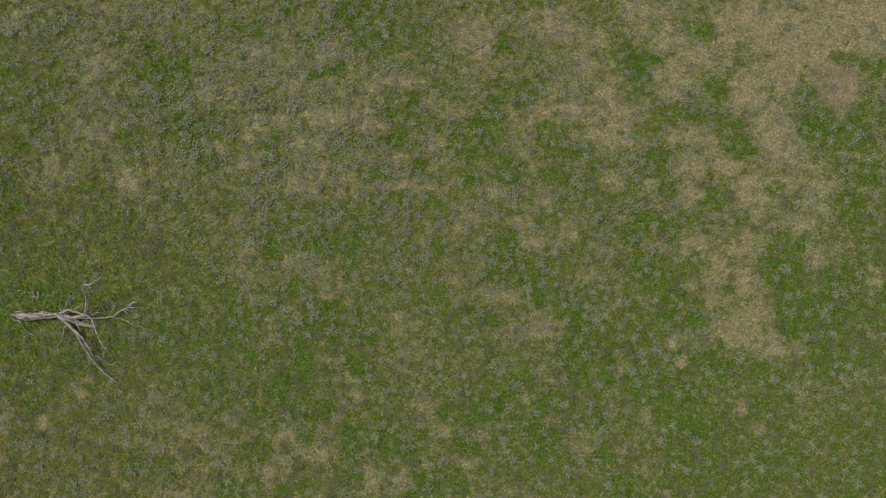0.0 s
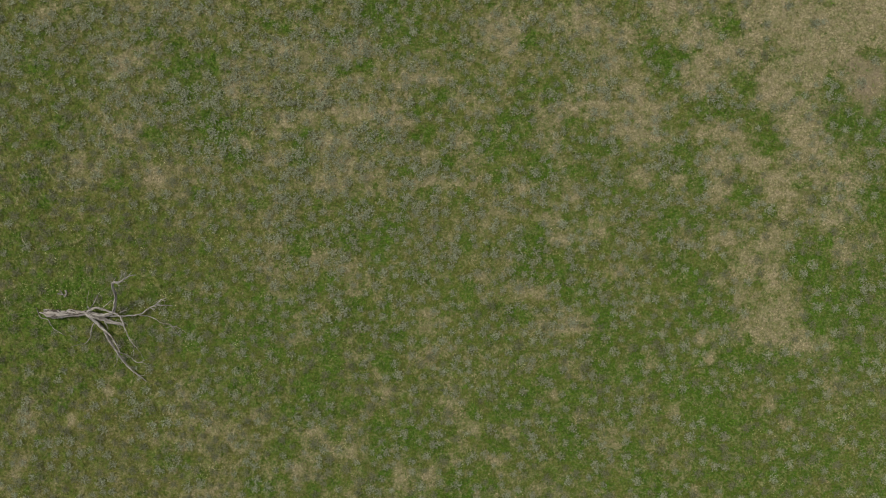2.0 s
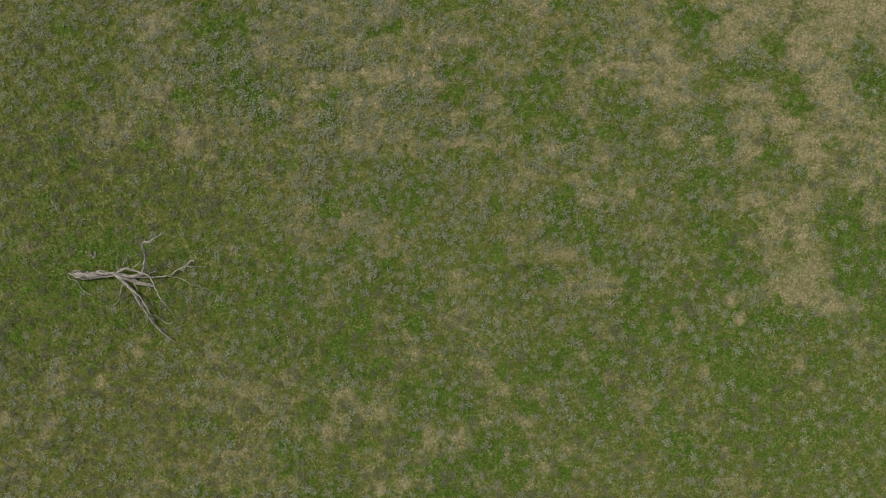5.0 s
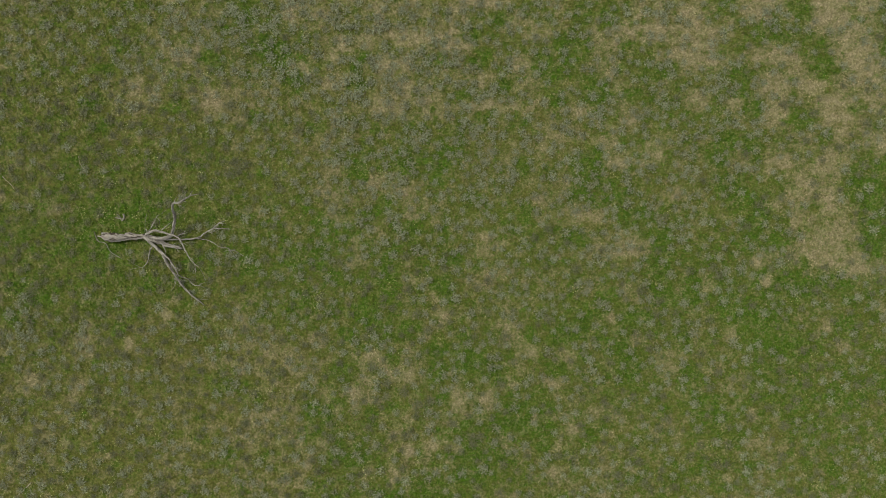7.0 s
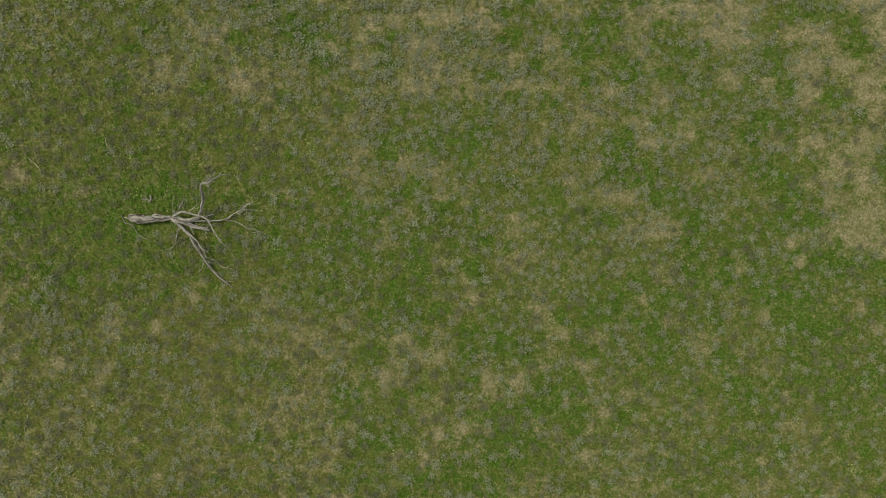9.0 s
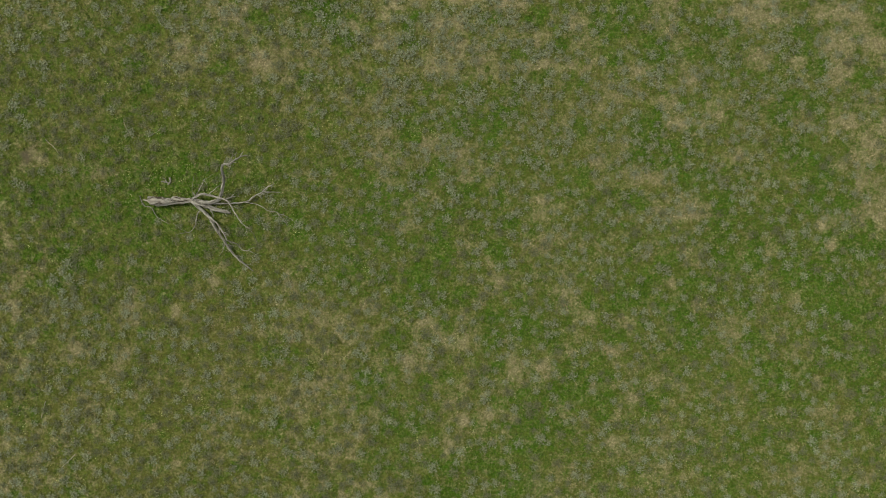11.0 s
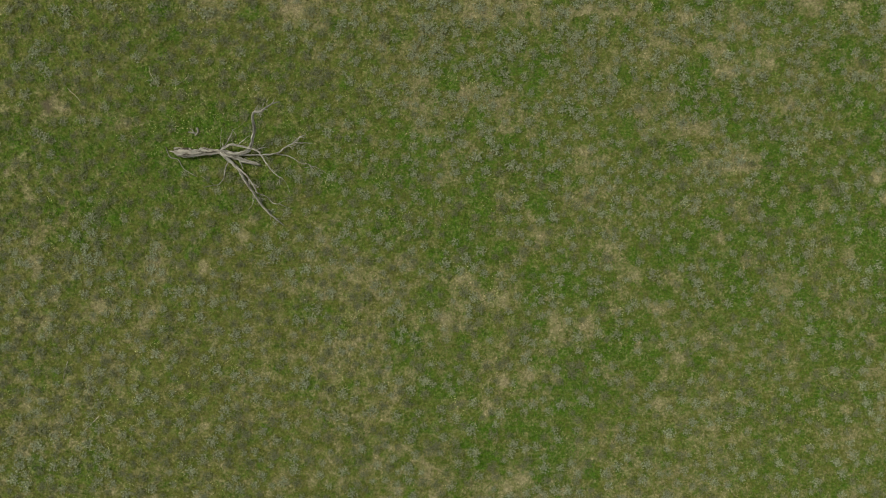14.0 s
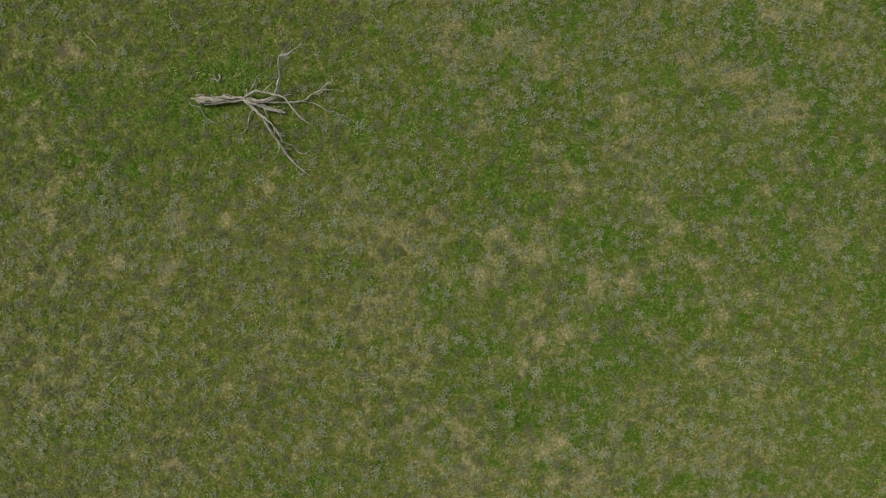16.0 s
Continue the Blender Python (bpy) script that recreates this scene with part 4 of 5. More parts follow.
WEEDS_SOUTH = [
    (12.3, -27.9, 0.5), (1.7, -29.8, 0.5), (16.3, -30.9, 0.5), (13.0, -33.8, 0.5), (14.3, -37.1, 0.8), (3.7, -36.4, 0.8),
    (-0.6, -35.0, 0.8), (-7.6, -33.7, 0.7),
]
WEEDS_FAR_SOUTH = [
    (-28.3, -27.6, 0.7), (-28.4, -36.8, 0.7), (-25.4, -35.5, 0.8), (-24.1, -43.5, 0.9), (-21.5, -44.1, 0.8), (-20.1, -34.9, 0.8),
    (-19.5, -38.2, 0.8), (-16.2, -39.6, 0.8), (-9.6, -41.6, 0.7), (-34.0, -44.1, 0.7), (-27.4, -46.1, 0.9), (-20.8, -46.8, 0.7),
    (-10.9, -46.2, 0.8), (-7.0, -47.9, 0.7), (-20.1, -29.0, 0.8), (-15.5, -33.0, 0.6), (-30.0, -41.4, 0.7), (-32.7, -48.7, 0.6),
    (-17.6, -50.1, 0.7), (-22.2, -52.1, 0.6), (-69.5, -48.4, 0.7), (-74.8, -44.4, 0.7), (-67.5, -32.6, 0.6),
]
BUSHES_A = [
    (-27.6, 16.2, 0.95), (-22.6, 19.7, 1.02), (-23.7, 19.9, 0.73), (-18.6, 20.0, 0.95), (-12.2, 17.8, 1.02), (-10.6, 18.4, 0.66),
    (-8.0, 19.7, 0.88), (-8.0, 18.2, 0.66), (-5.4, 18.0, 0.66), (-20.6, 15.6, 0.88), (-23.2, 15.5, 0.73), (-15.2, 16.0, 0.81),
    (-15.2, 14.6, 0.73), (-12.5, 15.8, 0.59), (-9.5, 15.1, 0.88), (-12.0, 14.1, 0.66), (-7.3, 14.3, 0.88), (-18.1, 13.9, 0.59),
    (-25.9, 14.6, 0.66), (-26.9, 11.1, 0.66), (-27.4, 12.6, 0.59),
]
BUSHES_B = [
    (-24.3, 10.2, 0.88), (-22.5, 10.7, 1.02), (-17.5, 12.0, 0.81), (-10.6, 12.9, 0.73), (-8.4, 12.4, 0.66), (-7.1, 12.4, 0.66),
    (-5.8, 10.9, 0.73), (-10.2, 10.7, 0.66), (-8.0, 9.2, 0.73), (-27.6, 7.8, 0.59), (-25.2, 7.5, 0.88), (-22.7, 7.3, 0.81),
    (-17.9, 8.2, 0.66), (-10.4, 8.1, 0.95), (-8.4, 7.4, 0.88), (-7.2, 5.7, 0.81), (-15.0, 5.9, 0.73), (-13.3, 5.9, 0.73),
    (-16.1, 4.9, 0.66), (-23.6, 5.0, 0.88), (-26.3, 5.3, 0.59), (-19.4, 5.6, 0.59),
]
BUSHES_C = [
    (-2.4, 18.9, 0.66), (-3.8, 16.3, 0.66), (-2.7, 14.3, 0.88), (-4.5, 14.7, 0.59), (-4.5, 11.8, 0.95), (-3.3, 11.2, 0.66),
    (-0.8, 10.9, 0.66), (2.1, 9.9, 0.73), (3.6, 18.7, 0.59), (5.6, 18.7, 0.73), (7.0, 18.5, 0.73), (8.0, 17.4, 0.66),
    (5.0, 13.9, 0.59), (7.2, 14.3, 0.66), (8.3, 14.1, 0.66), (9.4, 12.4, 0.66), (6.4, 11.1, 0.59), (4.8, 8.7, 0.73),
    (3.1, 8.1, 0.51), (6.8, 7.7, 0.59), (4.4, 6.5, 0.81), (3.3, 6.6, 0.59),
]
BUSHES_D = [
    (9.3, 7.9, 0.81), (9.4, 6.6, 0.66), (-0.9, 6.0, 0.73), (1.3, 5.3, 0.81), (-4.8, 5.5, 0.81), (7.0, 5.5, 0.81),
    (12.1, 16.1, 0.66), (14.3, 15.0, 0.59), (13.8, 12.8, 0.59), (12.9, 13.8, 0.51), (16.0, 18.6, 0.81), (17.3, 14.5, 0.66),
    (16.2, 11.5, 0.66), (16.9, 9.9, 0.66), (16.7, 7.9, 0.73), (14.5, 7.9, 0.66), (15.0, 6.6, 0.66), (15.4, 5.6, 0.66),
    (11.0, 6.0, 0.59),
]
BUSHES_E = [
    (20.6, 18.3, 0.59), (25.7, 17.9, 0.59), (27.5, 14.9, 0.73), (25.3, 15.7, 0.51), (25.7, 14.0, 0.66), (25.0, 12.0, 0.66),
    (27.2, 12.0, 0.66), (29.4, 12.0, 0.66), (34.9, 19.3, 0.73), (34.9, 17.5, 0.59), (37.5, 16.4, 0.66), (39.7, 16.4, 0.59),
    (34.5, 10.2, 0.59), (27.1, 7.1, 0.81), (29.5, 7.2, 0.73), (26.0, 8.4, 0.66), (20.2, 5.4, 0.88), (22.0, 5.4, 0.73),
    (24.6, 5.1, 0.66), (31.2, 5.0, 0.73), (34.1, 5.2, 0.59), (38.1, 6.5, 0.51), (36.0, 8.0, 0.59), (19.3, 9.5, 0.66),
    (20.2, 8.0, 0.66),
]
BUSHES_F = [
    (-24.5, 3.1, 0.66), (-20.5, 3.0, 0.66), (-22.1, 3.9, 0.59), (-17.7, 2.7, 0.59), (-14.6, 3.8, 0.66), (-18.7, 1.7, 0.73),
    (-15.0, 0.7, 0.73), (-16.5, -0.4, 0.88), (-13.6, 0.1, 0.51), (-25.3, -0.2, 0.66), (-27.7, 0.5, 0.59), (-20.2, -2.4, 0.59),
    (-21.1, -3.9, 0.73), (-22.0, -5.7, 0.95), (-17.5, -3.2, 0.51), (-14.7, -2.8, 0.59), (-13.1, -2.1, 0.66), (-8.1, 0.4, 0.59),
    (-5.9, 0.4, 0.66), (-8.5, -2.6, 0.59), (-5.9, -2.9, 0.73), (-7.7, -1.4, 0.59),
]
BUSHES_G = [
    (-11.8, -6.5, 0.73), (-9.2, -6.4, 0.81), (-16.5, -7.4, 0.88), (-14.5, -7.1, 0.59), (-13.1, -7.8, 0.66), (-18.9, -8.3, 0.88),
    (-14.6, -9.4, 0.88), (-13.6, -9.6, 0.66), (-8.8, -9.3, 0.88), (-9.9, -9.8, 0.66), (-11.4, -10.9, 0.73), (-18.3, -5.4, 0.51),
    (-19.8, -11.0, 0.66), (-25.7, -10.8, 0.66), (-5.5, -4.7, 0.66),
]
BUSHES_H = [
    (-0.7, 4.3, 0.66), (3.2, 4.3, 0.66), (-4.0, 1.4, 0.73), (-2.1, 0.6, 0.88), (0.5, 1.1, 0.44), (-3.7, -0.3, 0.66),
    (-2.7, -1.6, 0.59), (5.0, -0.1, 0.81), (1.8, 0.0, 0.51), (8.4, 0.4, 0.81), (9.0, 1.8, 0.59), (8.8, -0.7, 0.59),
    (6.2, 2.4, 0.51), (11.1, 1.3, 0.59), (14.6, 0.7, 0.81), (16.0, 1.3, 0.81), (12.8, -0.4, 0.88), (14.5, -2.1, 0.59),
    (12.9, -3.5, 0.81), (15.9, -3.7, 0.81), (9.6, -2.6, 0.51), (10.8, -2.6, 0.51), (6.9, -2.6, 0.51), (4.0, -2.9, 0.73),
]
BUSHES_I = [
    (7.8, -3.7, 0.81), (10.1, -4.4, 0.59), (1.1, -4.4, 0.66), (4.1, -4.7, 0.59), (17.2, -5.9, 0.81), (9.8, -7.2, 0.66),
    (4.9, -7.2, 0.73), (6.0, -6.6, 0.59), (6.9, -6.9, 0.51), (2.9, -8.2, 0.73), (-2.5, -6.5, 0.59), (10.6, -9.2, 0.81),
    (16.1, -8.1, 0.73), (7.9, -9.2, 0.66), (6.9, -10.2, 0.66), (8.9, -10.3, 0.73), (5.8, -9.1, 0.59), (-1.2, -9.3, 0.66),
    (-2.6, -10.1, 0.59), (1.4, -10.2, 0.73), (3.2, -10.6, 0.73), (15.0, -10.6, 0.59), (17.5, -11.0, 0.73), (-3.6, -9.3, 0.51),
]
BUSHES_J = [
    (20.4, 3.0, 0.73), (21.6, 3.8, 0.66), (24.8, 2.5, 0.81), (27.3, 1.2, 0.95), (29.7, 1.2, 0.66), (24.5, -0.1, 0.59),
    (20.4, 0.3, 0.73), (26.0, 1.8, 0.59), (21.1, -2.6, 0.66), (19.0, -4.1, 0.66), (21.6, -4.1, 0.59), (23.1, -3.6, 0.51),
    (25.6, -2.3, 0.66), (24.0, -5.9, 0.73), (30.9, -6.1, 0.66), (32.7, -6.5, 0.73), (19.9, -6.5, 0.66), (21.1, -7.5, 0.51),
    (23.8, -8.1, 0.51), (28.5, -8.1, 0.59), (30.7, -7.8, 0.66), (31.8, -9.3, 0.66), (18.6, -9.2, 0.73), (20.8, -9.2, 0.66),
    (23.4, -10.3, 0.66), (25.6, -9.2, 0.59), (27.4, -6.7, 0.51),
]
BUSHES_K = [
    (-19.3, -12.7, 0.59), (-14.0, -14.2, 0.66), (-9.6, -15.7, 0.81), (-7.8, -13.1, 0.73), (-10.0, -14.2, 0.66), (-4.8, -12.4, 0.66),
    (-3.7, -15.3, 0.66), (-1.9, -13.5, 0.66), (-0.4, -14.2, 0.66), (-3.4, -17.9, 0.66), (-2.2, -18.3, 0.73), (-16.2, -17.5, 0.59),
    (-13.6, -17.8, 0.66), (-20.2, -20.7, 0.73), (-18.4, -21.1, 0.51), (-8.7, -19.7, 0.59), (-7.2, -19.3, 0.66), (-8.0, -21.7, 0.66),
    (-9.6, -22.0, 0.59), (-16.2, -22.6, 0.59), (-10.4, -20.4, 0.51), (-4.9, -21.3, 0.66), (-4.2, -23.4, 0.81), (-5.2, -23.4, 0.59),
    (-3.0, -21.9, 0.59), (-11.8, -24.4, 0.66), (-15.9, -24.0, 0.66), (-8.6, -25.3, 0.51), (-9.7, -26.3, 0.59), (-7.8, -27.0, 0.66),
    (-19.9, -26.6, 0.66), (-0.5, -27.0, 0.66),
]
BUSHES_L = [
    (1.4, -17.9, 0.81), (3.3, -17.6, 0.59), (4.3, -15.5, 0.59), (2.8, -15.4, 0.66), (3.1, -13.9, 0.59), (4.8, -12.8, 0.66),
    (6.5, -13.9, 0.73), (7.4, -15.0, 0.66), (10.2, -16.8, 0.88), (12.0, -12.8, 0.73), (10.9, -12.8, 0.66), (15.3, -13.9, 0.73),
    (17.1, -14.3, 0.66), (12.0, -15.0, 0.66), (15.7, -15.8, 0.73), (14.6, -16.1, 0.59), (17.7, -17.6, 0.59), (15.9, -19.1, 0.81),
    (22.0, -19.1, 0.66), (22.1, -17.1, 0.51), (8.7, -19.4, 0.66), (6.7, -17.9, 0.73), (4.9, -16.8, 0.59), (4.9, -19.8, 0.59),
]
BUSHES_M = [
    (9.9, -20.1, 0.51), (12.3, -20.2, 0.66), (10.7, -21.6, 0.51), (8.8, -22.0, 0.66), (5.9, -22.0, 0.59), (7.2, -22.0, 0.66),
    (2.4, -22.7, 0.88), (10.5, -22.9, 0.59), (13.2, -22.7, 0.66), (16.7, -22.4, 0.66), (17.5, -20.7, 0.59), (20.8, -22.4, 0.73),
    (7.9, -23.8, 0.88), (6.3, -25.3, 0.66), (9.2, -26.4, 0.81), (12.3, -24.6, 0.66), (14.9, -24.6, 0.66), (14.2, -26.2, 0.66),
    (11.6, -26.4, 0.66), (20.2, -26.4, 0.81), (1.7, -26.0, 0.73), (4.6, -26.3, 0.66), (18.2, -26.8, 0.66), (-21.0, -22.2, 0.66),
    (-11.1, -27.7, 0.66), (-1.6, -27.4, 0.59),
]
WEEDS_MORE_A = [
    (19.5, 27.4, 0.89), (20.6, 26.0, 0.66), (25.4, 22.7, 0.59), (33.9, 21.2, 0.66), (28.0, 20.2, 0.66), (31.3, 20.1, 0.89),
    (17.7, 20.4, 0.74), (12.9, 21.5, 0.74), (11.4, 19.7, 0.74), (50.9, 17.2, 0.74), (50.5, 15.3, 0.74), (10.7, 10.1, 0.89),
    (52.0, 13.1, 0.89), (-38.4, 31.4, 1.03), (-36.9, 31.0, 0.74), (-29.9, 31.4, 0.74), (-48.3, 31.4, 1.03), (-49.5, 32.5, 0.59),
    (-48.3, 28.1, 0.89), (-52.4, 27.7, 0.89), (-45.0, 27.4, 0.74), (-43.9, 28.1, 0.66), (-28.8, 25.5, 0.66), (-20.3, 24.4, 0.74),
    (-18.1, 28.9, 0.74), (-19.6, 28.1, 0.74), (-15.5, 28.1, 1.03), (-14.8, 32.5, 1.03), (-16.6, 31.1, 0.74), (-10.7, 30.7, 0.89),
    (-26.9, 28.5, 0.66), (-23.2, 28.5, 0.74),
]
WEEDS_MORE_B = [
    (-22.5, 29.2, 0.66), (-18.8, 22.2, 0.74), (-15.1, 21.1, 1.03), (-14.4, 22.6, 0.59), (-21.0, 19.3, 0.74), (-37.3, 20.0, 1.03),
    (-38.4, 21.5, 0.74), (-39.5, 21.5, 0.66), (-33.6, 22.6, 0.74), (-43.9, 20.3, 0.74), (-46.1, 20.7, 0.74), (-27.7, 18.5, 0.59),
    (-37.3, 15.2, 0.66), (-39.9, 15.6, 0.59), (-28.4, 8.6, 0.59), (-52.4, 14.1, 0.89), (-53.9, 15.5, 0.66), (-51.7, 9.3, 1.03),
    (-44.7, 13.3, 0.74), (-36.9, 8.2, 0.74), (-11.1, 17.4, 0.66), (-10.7, 14.9, 0.89), (-44.3, 24.0, 0.89), (-56.5, 29.2, 0.89),
    (-53.5, 23.7, 0.74), (-56.5, 22.5, 0.59), (-48.3, 25.5, 0.89), (-42.8, 31.4, 0.66), (-34.3, 27.7, 0.74), (-32.1, 28.8, 0.59),
    (-41.0, 27.4, 0.59), (-12.2, 26.7, 0.89),
]
WEEDS_MORE_C = [
    (-55.7, 18.9, 0.59), (-72.5, -5.0, 0.79), (-70.6, -6.0, 0.66), (-73.8, -3.7, 0.66), (-65.0, -14.9, 0.79), (-73.6, -21.1, 0.79),
    (-68.7, -20.1, 0.92), (-67.7, -20.5, 0.66), (-70.0, -24.1, 0.79), (-65.4, -11.6, 0.66), (-61.8, -15.6, 0.66), (-53.2, -15.0, 0.66),
    (-51.0, -25.8, 0.79), (-52.3, -24.2, 0.79), (-43.1, -19.6, 0.66), (-37.4, -14.4, 0.66), (-57.5, -17.6, 0.53), (-55.9, -20.9, 0.59),
    (-43.1, -23.6, 0.66), (-63.1, -18.8, 0.53), (-66.6, -9.3, 0.66), (-69.2, -3.7, 0.66), (-64.0, -8.3, 0.59), (-60.8, -23.5, 0.59),
    (-74.6, -24.7, 0.59), (-77.9, -24.7, 0.59), (-77.2, -18.4, 0.59), (-65.4, -20.8, 0.59), (-70.6, -12.2, 0.59), (-62.0, -5.7, 0.53),
    (-17.3, -6.3, 0.79), (-8.7, -4.3, 0.59),
]
WEEDS_MORE_D = [
    (2.5, -6.7, 0.79), (-33.2, -12.4, 0.59), (-32.5, -10.5, 0.59), (-28.5, -10.8, 0.59), (-23.9, -11.8, 0.66), (-25.6, -13.8, 0.59),
    (-27.9, -14.4, 0.59), (-32.2, -14.7, 0.53), (-34.5, -16.4, 0.66), (-27.3, -16.7, 0.66), (-25.0, -17.4, 0.59), (-23.3, -17.8, 0.59),
    (-11.1, -11.9, 0.66), (-10.4, -18.8, 0.59), (-1.5, -15.2, 0.53), (2.2, -11.6, 0.66), (-20.7, -19.7, 0.79), (-21.3, -20.7, 0.59),
    (-15.4, -19.8, 0.59), (-26.9, -19.7, 0.66), (-29.3, -21.7, 0.66), (-28.0, -23.7, 0.59), (-6.8, -24.4, 0.53), (-6.8, -22.5, 0.53),
    (-6.1, -11.3, 0.66), (-0.1, -9.0, 0.59), (-28.6, -26.0, 0.66), (-37.8, -23.6, 0.66), (-35.2, -23.6, 0.59), (-28.3, -30.6, 0.66),
    (-29.3, -29.9, 0.53), (-26.0, -33.9, 0.79),
]
WEEDS_MORE_E = [
    (-24.4, -35.9, 0.59), (-13.9, -38.3, 0.59), (-13.2, -33.0, 0.79), (-12.2, -31.0, 0.66), (-17.4, -30.6, 0.59), (-4.9, -31.4, 0.59),
    (-6.9, -37.0, 0.59), (-8.9, -38.6, 0.79), (-10.9, -40.9, 0.53), (-6.9, -41.6, 0.59), (-19.8, -41.5, 0.92), (-20.8, -40.9, 0.66),
    (-16.8, -40.9, 0.59), (-20.2, -45.8, 0.59), (-26.7, -41.5, 0.66), (-11.9, -43.6, 0.66), (-12.9, -45.2, 0.66), (-10.9, -44.9, 0.59),
    (-8.9, -46.2, 0.59), (-0.3, -36.4, 0.66), (-1.9, -35.7, 0.66), (5.7, -36.7, 0.79), (7.0, -35.8, 0.59), (-1.6, -38.3, 0.53),
    (-8.9, -35.7, 0.59), (-22.8, -46.8, 0.59), (-23.5, -49.4, 0.66), (-28.8, -48.1, 0.59), (-26.1, -50.7, 0.66), (-10.9, -49.5, 0.59),
    (-1.7, -50.2, 0.79), (0.3, -50.9, 0.59),
]
WEEDS_MORE_F = [
    (7.6, -51.0, 0.59), (9.0, -38.4, 0.59), (-16.8, -35.6, 0.53), (-22.1, -36.9, 0.59), (-31.7, -41.4, 0.53), (-32.7, -39.5, 0.53),
]
WEEDS_MORE = WEEDS_MORE_A + WEEDS_MORE_B + WEEDS_MORE_C + WEEDS_MORE_D + WEEDS_MORE_E + WEEDS_MORE_F
OUTER_WEEDS = WEEDS_NORTH_WEST + WEEDS_NORTH + WEEDS_EAST + WEEDS_TREE + WEEDS_SOUTH + WEEDS_FAR_SOUTH + WEEDS_MORE
WEEDS = BUSHES_A + BUSHES_B + BUSHES_C + BUSHES_D + BUSHES_E + BUSHES_F + BUSHES_G + BUSHES_H + BUSHES_I + BUSHES_J + BUSHES_K + BUSHES_L + BUSHES_M


def weed_bush(x, y, size, kind):
    bush = new("weed_bush")
    bush.empty_display_size = 0.2
    leaves, stems, under_shade = BUSH_MESHES[kind]
    part("foliage", leaves, bush, "narrow grey-green leaves")
    part("stalk", stems, bush, "thin brown stems")
    # added dark layer: the bush's inner shade put into leaf colour
    part("shade_leaves", under_shade, bush, "low leaves coloured dark for the shade inside the bush")
    bush.matrix_basis = pose(x, y, float(relief(np.array([x]), np.array([y]))[0]) - 0.01, 0, 0, random.uniform(0, 360)) @ Matrix.Diagonal((size, size, size * random.uniform(0.75, 1.1), 1))
    size_word = "large" if size > 0.85 else "small" if size < 0.66 else "ragged"
    return tagged(bush, size_word + " grey-green weed bush growing in the grass", "bush", "weed bushes")


for k, (x, y, size) in enumerate(WEEDS):
    weed_bush(x, y, size * random.uniform(0.95, 1.15), k % len(BUSH_MESHES))


def spaced(x, y, wanted, gap):
    """Marks places that keep their distance from those marked before them."""
    cells, marked = {}, np.zeros(len(x), bool)
    for k in np.flatnonzero(wanted):
        i, j = int(x[k] // 1.5), int(y[k] // 1.5)
        near = [q for a in (i - 1, i, i + 1) for b in (j - 1, j, j + 1) for q in cells.get((a, b), ())]
        if all((x[k] - x[q]) ** 2 + (y[k] - y[q]) ** 2 > gap[k] ** 2 for q in near):
            marked[k] = True
            cells.setdefault((i, j), []).append(k)
    return marked


